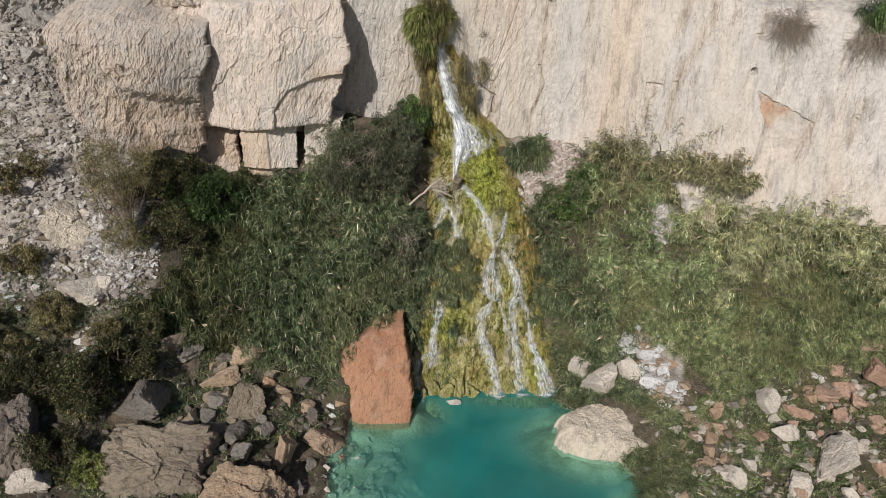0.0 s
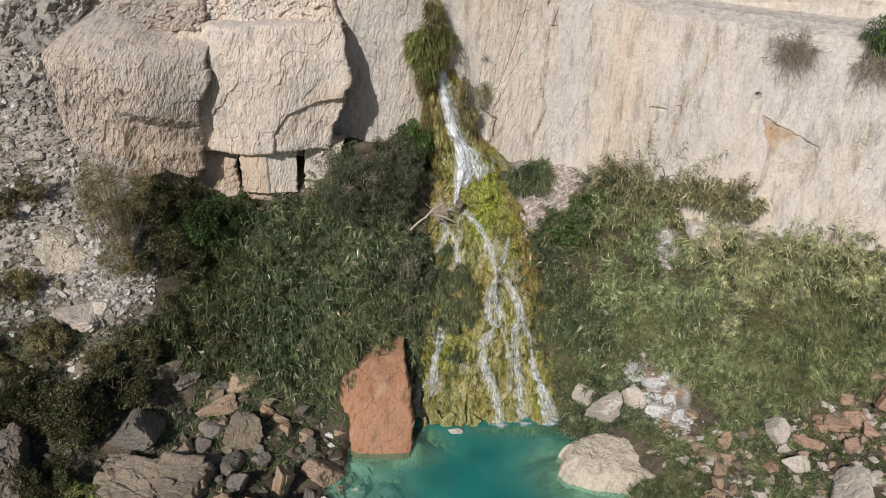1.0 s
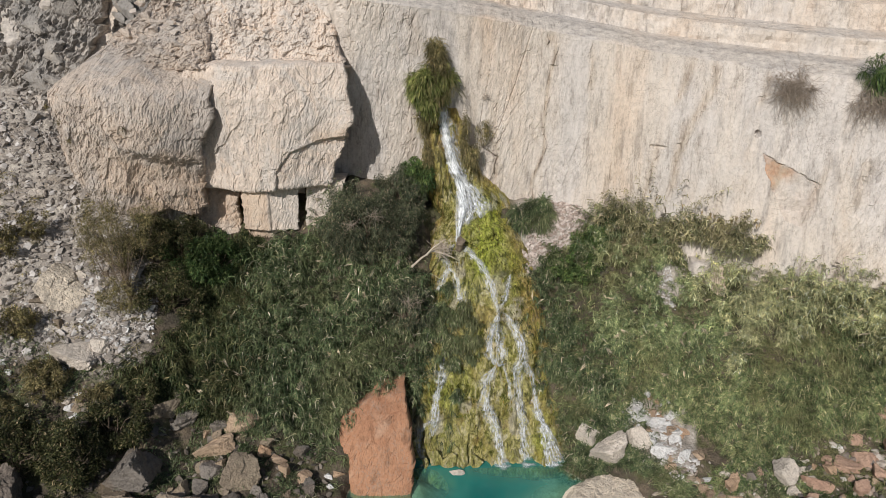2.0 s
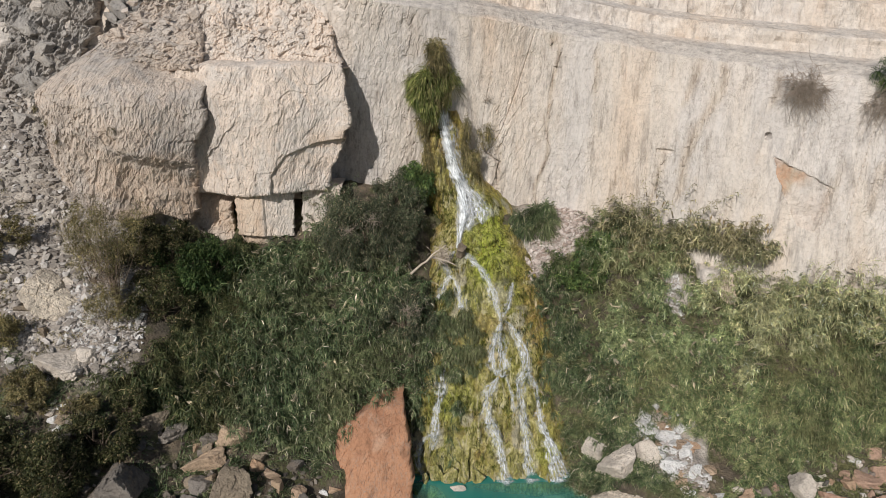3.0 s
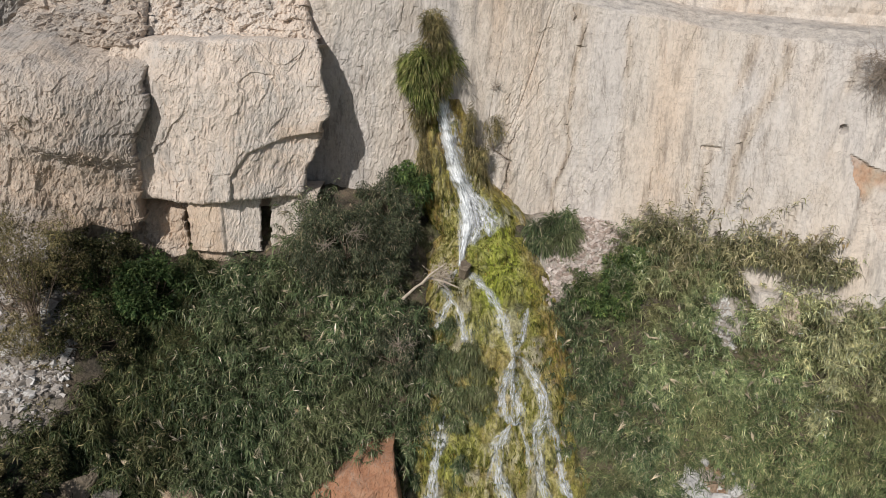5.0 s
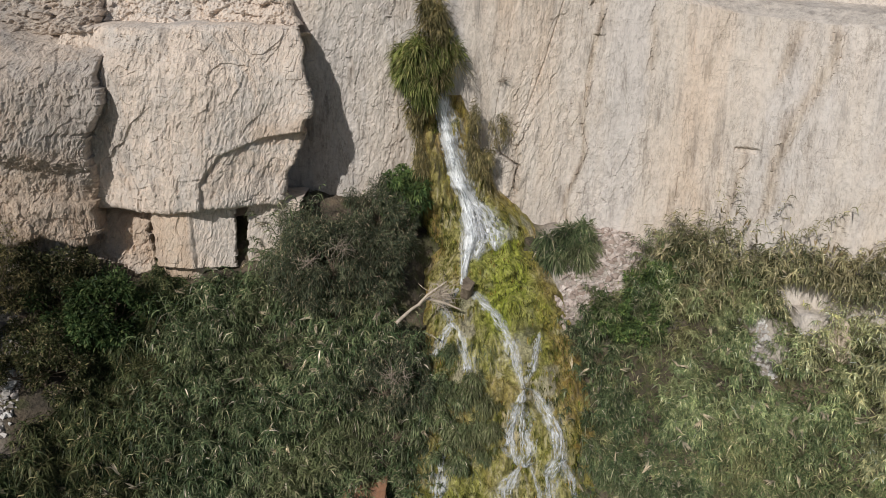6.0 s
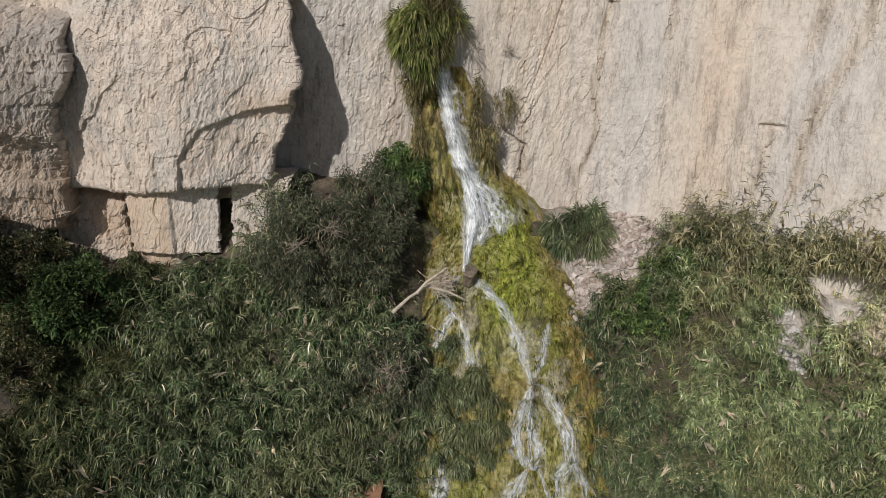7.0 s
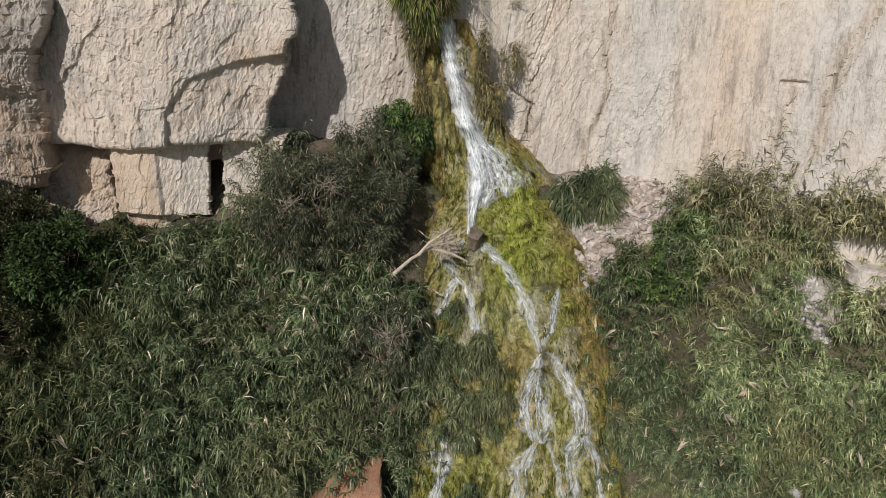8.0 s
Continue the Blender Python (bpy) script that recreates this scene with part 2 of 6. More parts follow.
def rock_material(name, light, dark, stain, streak=True, random_tint=0.0, stain_amount=0.5, zoned=False, grain=0.85, veins=1.0, relief=1.0, patina=None):
    m, t, b = nodes_of(name)
    p = coords(t)
    big = noise_node(t, p, 0.55, 6, 0.62)
    col = ramp(t, big, [(0.33, dark), (0.56, light)])
    warm = noise_node(t, coords(t, (1.1, 1.1, 0.45), (0, -8, 0)), 0.9, 6, 0.65, 0.6)
    col = mix(t, col, stain, mix(t, grey(0.0), ramp(t, warm, [(0.56, grey(0)), (0.72, grey(1))]), stain_amount))
    if patina:
        old = noise_node(t, coords(t, (1, 1, 0.7), (0, -10, 0)), 0.8, 7, 0.7, 0.8)
        col = mix(t, col, patina, mix(t, grey(0.0), ramp(t, old, [(0.46, grey(0)), (0.58, grey(1))]), 0.55))
        rust = t.nodes.new("ShaderNodeAttribute")
        rust.attribute_name = "rust"
        col = mix(t, col, ramp(t, warm, [(0.35, (0.30, 0.215, 0.15)), (0.52, (0.56, 0.40, 0.27)), (0.68, (0.66, 0.53, 0.41))]), mix(t, grey(0.0), rust.outputs["Fac"], 0.8))
    if streak:
        s = noise_node(t, coords(t, (3.0, 3.0, 0.42), (0, -9, 0)), 1.0, 7, 0.66)
        col = mix(t, col, ramp(t, s, [(0.34, (0.62, 0.62, 0.63)), (0.44, grey(1.0)), (0.68, grey(1.06))]), 0.85, "MULTIPLY")
    if streak:
        # hairline cracks: long slanting ones, and short chips
        for vec, scale, wide, strength in ((coords(t, (2.6, 2.6, 0.42), (0, -9, 0)), 1.3, 0.010, 0.55 * veins), (coords(t, (1.4, 1.4, 0.8), (0, -12, 0)), 3.4, 0.012, 0.45 * veins), (coords(t, (0.6, 0.6, 2.2), (0, 4, 0)), 1.1, 0.006, 0.45 * veins)):
            n = noise_node(t, vec, scale, 6, 0.62, 0.3)
            lines = ramp(t, n, [(0.5 - wide * 1.6, grey(0)), (0.5 - wide * 0.4, grey(1)), (0.5 + wide * 0.4, grey(1)), (0.5 + wide * 1.6, grey(0))])
            where = ramp(t, noise_node(t, p, scale * 0.45, 3, 0.5), [(0.44, grey(0)), (0.58, grey(1))])
            col = mix(t, col, (0.30, 0.26, 0.22), mix(t, grey(0.0), mix(t, lines, where, 1.0, "MULTIPLY"), strength))
    if zoned:
        tone = noise_node(t, coords(t, (1, 1, 0.16), (0, -9, 0)), 0.42, 5, 0.6)
        col = mix(t, col, ramp(t, tone, [(0.36, (1.02, 0.92, 0.82)), (0.5, (1.0, 0.985, 0.96)), (0.62, (0.93, 0.95, 0.98))]), 1.0, "MULTIPLY")
        band = noise_node(t, coords(t, (1.3, 1.3, 0.2), (0, -12, 0)), 1.7, 8, 0.74)
        col = mix(t, col, ramp(t, band, [(0.36, (0.55, 0.53, 0.51)), (0.43, grey(1.0)), (0.7, grey(1.05))]), 0.75, "MULTIPLY")
        ar, af, aw = (t.nodes.new("ShaderNodeAttribute") for _ in range(3))
        ar.attribute_name, af.attribute_name, aw.attribute_name = "rubble", "fresh", "worn"
        seep = ramp(t, noise_node(t, coords(t, (4.5, 4.5, 0.5), (0, -9, 0)), 1.3, 7, 0.7), [(0.38, (0.24, 0.19, 0.15)), (0.48, (0.46, 0.39, 0.32)), (0.60, (0.64, 0.57, 0.50))])
        col = mix(t, col, seep, mix(t, grey(0.0), aw.outputs["Fac"], 0.95))
        col = mix(t, col, ramp(t, noise_node(t, coords(t, (1, 1, 3)), 3.5, 8, 0.75), [(0.36, (0.24, 0.225, 0.21)), (0.46, (0.42, 0.39, 0.365)), (0.62, (0.60, 0.555, 0.51))]), mix(t, grey(0.0), ar.outputs["Fac"], 0.75))
        col = mix(t, col, ramp(t, noise_node(t, p, 2.0, 4, 0.6), [(0.4, (0.42, 0.33, 0.24)), (0.6, (0.48, 0.27, 0.15))]), mix(t, grey(0.0), af.outputs["Fac"], 0.75))
    fine = noise_node(t, p, 9.0, 8, 0.72)
    col = mix(t, col, ramp(t, fine, [(0.30, grey(0.58)), (0.52, grey(1.0)), (0.8, grey(1.15))]), grain, "MULTIPLY")
    v = t.nodes.new("ShaderNodeTexVoronoi")
    v.feature = "DISTANCE_TO_EDGE"
    v.inputs["Scale"].default_value = 1.5
    wob = t.nodes.new("ShaderNodeMix")
    wob.data_type = "VECTOR"
    wob.inputs[0].default_value = 0.25
    link(t, coords(t, (1, 1, 0.6), (0, -12, 0)), wob.inputs[4])
    nt = t.nodes.new("ShaderNodeTexNoise")
    nt.inputs["Scale"].default_value = 1.7
    nt.inputs["Detail"].default_value = 5
    link(t, p, nt.inputs["Vector"])
    link(t, nt.outputs["Color"], wob.inputs[5])
    link(t, wob.outputs[1], v.inputs["Vector"])
    crack = ramp(t, v.outputs["Distance"], [(0.0, grey(0)), (0.018, grey(1))])
    if random_tint:
        oi = t.nodes.new("ShaderNodeObjectInfo")
        col = mix(t, col, ramp(t, oi.outputs["Random"], [(0.0, (0.62, 0.60, 0.58)), (0.35, (1.0, 0.95, 0.88)), (0.7, (1.05, 1.05, 1.06)), (1.0, (1.0, 0.78, 0.62))]), random_tint, "MULTIPLY")
    flakes = None
    if zoned:
        flakes = ramp(t, noise_node(t, coords(t, (1.5, 1.5, 0.5), (0, -10, 0)), 2.4, 7, 0.62, 0.4), [(0.40, grey(0)), (0.415, grey(0.4)), (0.49, grey(0.45)), (0.505, grey(0.75)), (0.58, grey(0.8)), (0.595, grey(1))])
        col = mix(t, col, ramp(t, flakes, [(0.0, (0.95, 0.93, 0.91)), (1.0, (1.03, 1.02, 1.0))]), 1.0, "MULTIPLY")
    link(t, col, b.inputs["Base Color"])
    b.inputs["Roughness"].default_value = 0.92
    b.inputs["Specular IOR Level"].default_value = 0.25
    h = noise_node(t, coords(t, (1, 1, 0.7), (0, -10, 0)), 5.0, 9, 0.7)
    n1 = bump(t, h, b, min(relief, 1.0), 0.09 * relief)
    pit = noise_node(t, p, 22.0, 6, 0.75)
    n2 = bump(t, pit, b, 0.8 * min(relief * 1.4, 1.0), 0.03 * relief, n1)
    n3 = bump(t, crack, b, 0.15, 0.03, n2)
    if flakes:
        bump(t, flakes, b, 0.6, 0.05, n3)
    return m


def soil_material():
    m, t, b = nodes_of("soil")
    p = coords(t)
    at = t.nodes.new("ShaderNodeAttribute")
    at.attribute_name = "scree"
    dark = ramp(t, noise_node(t, p, 1.2, 7, 0.65), [(0.35, (0.045, 0.038, 0.028)), (0.5, (0.10, 0.08, 0.058)), (0.66, (0.17, 0.13, 0.09))])
    moss = ramp(t, noise_node(t, p, 1.7, 6, 0.7), [(0.48, grey(0)), (0.60, grey(1))])
    dark = mix(t, dark, (0.07, 0.08, 0.025), mix(t, grey(0.0), moss, 0.7))
    pale = ramp(t, noise_node(t, p, 0.9, 7, 0.65), [(0.36, (0.27, 0.23, 0.19)), (0.5, (0.38, 0.34, 0.30)), (0.65, (0.47, 0.43, 0.38))])
    col = mix(t, dark, pale, at.outputs["Fac"])
    v = t.nodes.new("ShaderNodeTexVoronoi")
    v.inputs["Scale"].default_value = 13
    link(t, p, v.inputs["Vector"])
    col = mix(t, col, ramp(t, v.outputs["Color"], [(0.2, grey(0.65)), (0.8, grey(1.25))]), 0.7, "MULTIPLY")
    s = t.nodes.new("ShaderNodeSeparateXYZ")
    link(t, p, s.inputs[0])
    sub = ramp(t, s.outputs["Z"], [(0.0, grey(1)), (0.06, grey(0))])
    col = mix(t, col, ramp(t, noise_node(t, p, 1.5, 5, 0.6), [(0.4, (0.30, 0.29, 0.20)), (0.6, (0.55, 0.53, 0.42))]), sub)
    link(t, col, b.inputs["Base Color"])
    b.inputs["Roughness"].default_value = 0.95
    n1 = bump(t, noise_node(t, p, 7, 8, 0.7), b, 0.8, 0.06)
    bump(t, v.outputs["Distance"], b, 0.6, 0.03, n1)
    return m


def tufa_material():
    m, t, b = nodes_of("tufa")
    fall = coords(t, (3.6, 3.6, 0.6), (0, 4, 0))
    n = noise_node(t, fall, 1.5, 8, 0.68, 0.9)
    col = ramp(t, n, [(0.35, (0.06, 0.055, 0.02)), (0.42, (0.25, 0.23, 0.065)), (0.48, (0.46, 0.425, 0.145)), (0.54, (0.60, 0.53, 0.235)), (0.63, (0.74, 0.68, 0.46))])
    al, ao = t.nodes.new("ShaderNodeAttribute"), t.nodes.new("ShaderNodeAttribute")
    al.attribute_name, ao.attribute_name = "lush", "ochre"
    col = mix(t, col, ramp(t, noise_node(t, fall, 2.5, 6, 0.7), [(0.38, (0.12, 0.07, 0.025)), (0.5, (0.40, 0.255, 0.06)), (0.62, (0.60, 0.47, 0.17))]), mix(t, grey(0.0), ao.outputs["Fac"], 0.75))
    col = mix(t, col, ramp(t, noise_node(t, fall, 2.2, 6, 0.7), [(0.36, (0.09, 0.12, 0.015)), (0.47, (0.38, 0.45, 0.04)), (0.60, (0.62, 0.64, 0.15))]), mix(t, grey(0.0), al.outputs["Fac"], 0.9))
    lm = t.nodes.new("ShaderNodeAttribute")
    lm.attribute_name = "lime"
    col = mix(t, col, (0.66, 0.62, 0.50), mix(t, grey(0.0), lm.outputs["Fac"], 0.6))
    dark = noise_node(t, coords(t, (1, 1, 0.5)), 1.6, 6, 0.65)
    col = mix(t, col, (0.028, 0.026, 0.014), mix(t, grey(0.0), ramp(t, dark, [(0.55, grey(0)), (0.66, grey(1))]), 0.6))
    fine = noise_node(t, coords(t), 14, 6, 0.7)
    col = mix(t, col, ramp(t, fine, [(0.34, grey(0.45)), (0.56, grey(1.15))]), 0.8, "MULTIPLY")
    link(t, col, b.inputs["Base Color"])
    b.inputs["Roughness"].default_value = 0.5
    n1 = bump(t, fine, b, 0.9, 0.05)
    bump(t, n, b, 1.0, 0.25, n1)
    return m


def water_fall_material(name, gap, cover, along=1.0, rim=0.25):
    """White broken water in threads, with clear gaps between them."""
    m, t, b = nodes_of(name)
    uv = t.nodes.new("ShaderNodeUVMap")
    mp = t.nodes.new("ShaderNodeMapping")
    mp.inputs["Scale"].default_value = (2.6, along * 1.5, 1)
    link(t, uv.outputs[0], mp.inputs["Vector"])
    n = noise_node(t, mp.outputs[0], 2.6, 7, 0.7, 0.5)
    s = t.nodes.new("ShaderNodeSeparateXYZ")
    link(t, uv.outputs[0], s.inputs[0])
    edge = ramp(t, s.outputs["X"], [(0.0, grey(0)), (rim, grey(1)), (1 - rim, grey(1)), (1.0, grey(0))])
    a = mix(t, ramp(t, n, [(gap, grey(0.0)), (gap + 0.2, grey(cover))]), edge, 1.0, "MULTIPLY")
    link(t, a, b.inputs["Alpha"])
    link(t, ramp(t, n, [(0.36, (0.42, 0.49, 0.55)), (0.54, (0.86, 0.89, 0.92))]), b.inputs["Base Color"])
    b.inputs["Roughness"].default_value = 0.3
    bump(t, n, b, 0.5, 0.03)
    return m


def pool_material():
    """Milky turquoise water: the deeper it is, the less its bed shows."""
    m, t, b = nodes_of("pool_water")
    out = t.nodes["Material Output"]
    at = t.nodes.new("ShaderNodeAttribute")
    at.attribute_name = "murk"
    n = noise_node(t, coords(t), 0.5, 4, 0.5)
    col = ramp(t, at.outputs["Fac"], [(0.0, (0.30, 0.42, 0.33)), (0.3, (0.12, 0.36, 0.31)), (0.65, (0.035, 0.25, 0.225)), (1.0, (0.010, 0.175, 0.165))])
    col = mix(t, col, ramp(t, n, [(0.35, grey(0.8)), (0.65, grey(1.15))]), 0.8, "MULTIPLY")
    link(t, col, b.inputs["Base Color"])
    b.inputs["Roughness"].default_value = 0.06
    b.inputs["IOR"].default_value = 1.33
    wave = noise_node(t, coords(t), 7.0, 4, 0.55)
    bump(t, wave, b, 0.12, 0.02)
    clear = t.nodes.new("ShaderNodeBsdfTransparent")
    clear.inputs[0].default_value = (0.62, 0.90, 0.82, 1)
    ms = t.nodes.new("ShaderNodeMixShader")
    link(t, ramp(t, at.outputs["Fac"], [(0.0, grey(0.06)), (0.3, grey(0.32)), (0.65, grey(0.75)), (1.0, grey(0.95))]), ms.inputs[0])
    link(t, clear.outputs[0], ms.inputs[1])
    link(t, b.outputs[0], ms.inputs[2])
    link(t, ms.outputs[0], out.inputs["Surface"])
    return m


def leaf_material(name, stops, patch=None, shine=0.5, back=0.10):
    m, t, b = nodes_of(name)
    g = t.nodes.new("ShaderNodeNewGeometry")
    col = ramp(t, g.outputs["Random Per Island"], stops)
    n = noise_node(t, coords(t), 0.8, 4, 0.6)
    col = mix(t, col, ramp(t, n, [(0.38, grey(0.68)), (0.62, grey(1.2))]), 0.85, "MULTIPLY")
    col = mix(t, col, ramp(t, noise_node(t, coords(t), 2.3, 3, 0.5), [(0.38, grey(0.62)), (0.62, grey(1.3))]), 0.9, "MULTIPLY")
    col = mix(t, col, ramp(t, noise_node(t, coords(t), 6.5, 2, 0.5), [(0.36, (0.52, 0.56, 0.56)), (0.64, (1.42, 1.38, 1.3))]), 0.9, "MULTIPLY")
    if patch:
        col = mix(t, col, patch, mix(t, grey(0.0), ramp(t, noise_node(t, coords(t), 0.45, 3, 0.5), [(0.5, grey(0)), (0.66, grey(1))]), 0.45))
    link(t, col, b.inputs["Base Color"])
    b.inputs["Roughness"].default_value = shine
    b.inputs["Specular IOR Level"].default_value = 0.16
    tr = t.nodes.new("ShaderNodeBsdfTranslucent")
    link(t, mix(t, col, (1.0, 1.25, 0.5), 1.0, "MULTIPLY"), tr.inputs[0])
    ms = t.nodes.new("ShaderNodeMixShader")
    ms.inputs[0].default_value = back
    link(t, b.outputs[0], ms.inputs[1])
    link(t, tr.outputs[0], ms.inputs[2])
    link(t, ms.outputs[0], t.nodes["Material Output"].inputs["Surface"])
    return m


def bark_material(name, a, b2):
    m, t, b = nodes_of(name)
    n = noise_node(t, coords(t), 12, 5, 0.6)
    link(t, ramp(t, n, [(0.35, a), (0.65, b2)]), b.inputs["Base Color"])
    b.inputs["Roughness"].default_value = 0.9
    bump(t, n, b, 0.5, 0.02)
    return m


CREAM = rock_material("cream_limestone", (0.66, 0.608, 0.567), (0.588, 0.547, 0.513), (0.55, 0.44, 0.34), zoned=True, grain=0.5, stain_amount=0.35, veins=0.9, relief=0.5)
BLOCK = rock_material("weathered_limestone", (0.74, 0.638, 0.553), (0.65, 0.562, 0.488), (0.62, 0.465, 0.35), grain=0.5, veins=0.8, relief=0.75, patina=(0.57, 0.545, 0.52))
BLOCKA = rock_material("greyer_limestone", (0.62, 0.53, 0.455), (0.50, 0.43, 0.37), (0.54, 0.41, 0.30), grain=0.6, veins=0.7, relief=0.9, patina=(0.48, 0.455, 0.435))
GREYROCK = rock_material("grey_limestone", (0.42, 0.39, 0.36), (0.28, 0.27, 0.26), (0.36, 0.28, 0.20))
REDROCK = rock_material("red_sandstone", (0.42, 0.225, 0.135), (0.32, 0.16, 0.095), (0.56, 0.40, 0.29), streak=True, grain=0.6, relief=0.5)
SANDY = rock_material("sandy_limestone", (0.72, 0.63, 0.52), (0.58, 0.50, 0.41), (0.50, 0.38, 0.27), streak=True, grain=0.7, veins=1.3)
PALE = rock_material("pale_stone", (0.68, 0.605, 0.53), (0.52, 0.465, 0.405), (0.52, 0.42, 0.32), streak=False)
BROWN = rock_material("brown_limestone", (0.35, 0.29, 0.22), (0.21, 0.172, 0.138), (0.40, 0.27, 0.17), streak=False, random_tint=0.4)
GREY = rock_material("dark_grey_stone", (0.26, 0.235, 0.21), (0.15, 0.137, 0.125), (0.32, 0.24, 0.17), streak=False, random_tint=0.4)
TAN = rock_material("tan_stone", (0.52, 0.39, 0.28), (0.37, 0.27, 0.20), (0.42, 0.22, 0.13), streak=False, random_tint=0.5)
WHITE = rock_material("white_stone", (0.80, 0.79, 0.78), (0.58, 0.56, 0.55), (0.55, 0.38, 0.26), streak=False, stain_amount=0.3)
PINK = rock_material("pink_stone", (0.54, 0.37, 0.28), (0.40, 0.26, 0.20), (0.48, 0.38, 0.30), streak=False, random_tint=0.3)
SOIL = soil_material()
TUFA = tufa_material()
FALL = water_fall_material("falling_water", 0.475, 0.92, 1.7)
JET = water_fall_material("white_water", 0.37, 1.0, 0.9, 0.42)
VEIL = water_fall_material("thin_water", 0.43, 0.5, 1.2)
POOL = pool_material()
REED = leaf_material("reed_leaf", [(0.0, (0.051, 0.085, 0.041)), (0.5, (0.121, 0.163, 0.080)), (0.86, (0.221, 0.246, 0.137)), (0.965, (0.398, 0.370, 0.246)), (1.0, (0.663, 0.587, 0.518))], (0.210, 0.202, 0.098))
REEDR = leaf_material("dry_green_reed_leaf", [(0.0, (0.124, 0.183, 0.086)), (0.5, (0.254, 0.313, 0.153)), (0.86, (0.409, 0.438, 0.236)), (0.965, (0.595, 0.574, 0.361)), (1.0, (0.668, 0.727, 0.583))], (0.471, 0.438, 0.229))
REEDG = leaf_material("deep_green_reed_leaf", [(0.0, (0.095, 0.138, 0.061)), (0.5, (0.181, 0.220, 0.104)), (0.86, (0.292, 0.299, 0.154)), (0.965, (0.441, 0.397, 0.239)), (1.0, (0.605, 0.528, 0.382))], (0.297, 0.268, 0.130))
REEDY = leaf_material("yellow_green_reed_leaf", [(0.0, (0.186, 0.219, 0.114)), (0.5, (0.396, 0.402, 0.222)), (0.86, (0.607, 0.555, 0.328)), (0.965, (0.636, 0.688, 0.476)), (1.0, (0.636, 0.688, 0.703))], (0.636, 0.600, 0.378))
# darker copies of the dark and green shrub leaves, shade painted into both
SHADELEAF = leaf_material("shade_dark_shrub_leaf", [(0.0, (0.022, 0.03, 0.014)), (0.5, (0.06, 0.068, 0.03)), (0.85, (0.12, 0.115, 0.055)), (1.0, (0.30, 0.235, 0.15))])
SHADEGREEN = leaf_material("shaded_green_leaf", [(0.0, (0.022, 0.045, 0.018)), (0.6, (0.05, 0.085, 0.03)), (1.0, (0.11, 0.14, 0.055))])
REEDO = leaf_material("olive_reed_leaf", [(0.0, (0.132, 0.146, 0.076)), (0.5, (0.282, 0.273, 0.152)), (0.86, (0.450, 0.403, 0.244)), (0.965, (0.637, 0.549, 0.380)), (1.0, (0.703, 0.700, 0.583))], (0.525, 0.427, 0.257))
# darker copy of reed_leaf, with the shade below the block put into the colour
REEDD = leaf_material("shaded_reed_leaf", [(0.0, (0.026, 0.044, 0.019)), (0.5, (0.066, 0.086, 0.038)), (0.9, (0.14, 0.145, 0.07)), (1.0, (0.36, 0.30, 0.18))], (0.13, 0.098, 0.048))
MOSS = leaf_material("moss_strand", [(0.0, (0.05, 0.06, 0.012)), (0.5, (0.13, 0.14, 0.03)), (0.85, (0.24, 0.23, 0.05)), (1.0, (0.28, 0.17, 0.05))])
SPIKE = leaf_material("brown_reed_spike", [(0.0, (0.24, 0.18, 0.11)), (1.0, (0.42, 0.34, 0.22))], shine=0.8)
PLUME = leaf_material("reed_plume", [(0.0, (0.36, 0.30, 0.22)), (1.0, (0.58, 0.51, 0.40))], shine=0.8)
DARKLEAF = leaf_material("dark_shrub_leaf", [(0.0, (0.046, 0.065, 0.044)), (0.5, (0.103, 0.122, 0.076)), (0.88, (0.195, 0.195, 0.121)), (1.0, (0.437, 0.342, 0.273))])
GREENLEAF = leaf_material("green_shrub_leaf", [(0.0, (0.053, 0.093, 0.038)), (0.6, (0.103, 0.164, 0.056)), (1.0, (0.208, 0.254, 0.090))])
OLIVELEAF = leaf_material("olive_shrub_leaf", [(0.0, (0.12, 0.108, 0.052)), (0.6, (0.21, 0.185, 0.09)), (1.0, (0.36, 0.285, 0.16))])
HANGLEAF = leaf_material("hanging_grass_leaf", [(0.0, (0.11, 0.15, 0.045)), (0.5, (0.26, 0.30, 0.10)), (1.0, (0.48, 0.44, 0.21))], back=0.25)
DRYTWIG = bark_material("dry_twig", (0.24, 0.19, 0.15), (0.40, 0.34, 0.28))
BARK = bark_material("brown_bark", (0.10, 0.075, 0.055), (0.20, 0.15, 0.11))
BLEACH = bark_material("bleached_wood", (0.42, 0.35, 0.28), (0.60, 0.52, 0.43))

# ---- the ground ----


def spread(a, b, step, far):
    lo = a - np.cumsum(step * 1.35 ** np.arange(1, 40))
    hi = b + np.cumsum(step * 1.35 ** np.arange(1, 40))
    return np.concatenate((lo[lo > -far][::-1], np.arange(a, b, step), hi[hi < far]))


gx, gy = spread(-15, 17, 0.09, 900), spread(11, 25, 0.08, 900)
X, Y = np.meshgrid(gx, gy)
Z = ground_h(X, Y)
me = quads_mesh("ground", xyz(X, Y, Z), grid_faces(len(gx), len(gy)), True)
wob = 0.5 * fbm(xyz(X * 0.9, Y * 0.9, 0), 3, 14).reshape(X.shape)
pale = np.maximum(smooth(-8.6, -9.6, X + wob) * smooth(17.6, 18.8, Y + wob), smooth(21.8, 22.2, Y + 0.4 * wob) * smooth(2.2, 2.6, X) * smooth(5.6, 5.0, X))
pale = np.maximum(pale, smooth(2.3, 1.9, np.hypot((X - 6.55) * 2.2, (Y - 18.6) * 1.9) + wob))
pale = np.maximum(pale, 0.85 * smooth(0.6, 0.2, np.hypot((X - 7.3) / 1.0, (Y - 21.9) / 1.2) - 0.4 * wob))
pale = np.maximum(pale, smooth(30, 60, np.hypot(X, Y)))
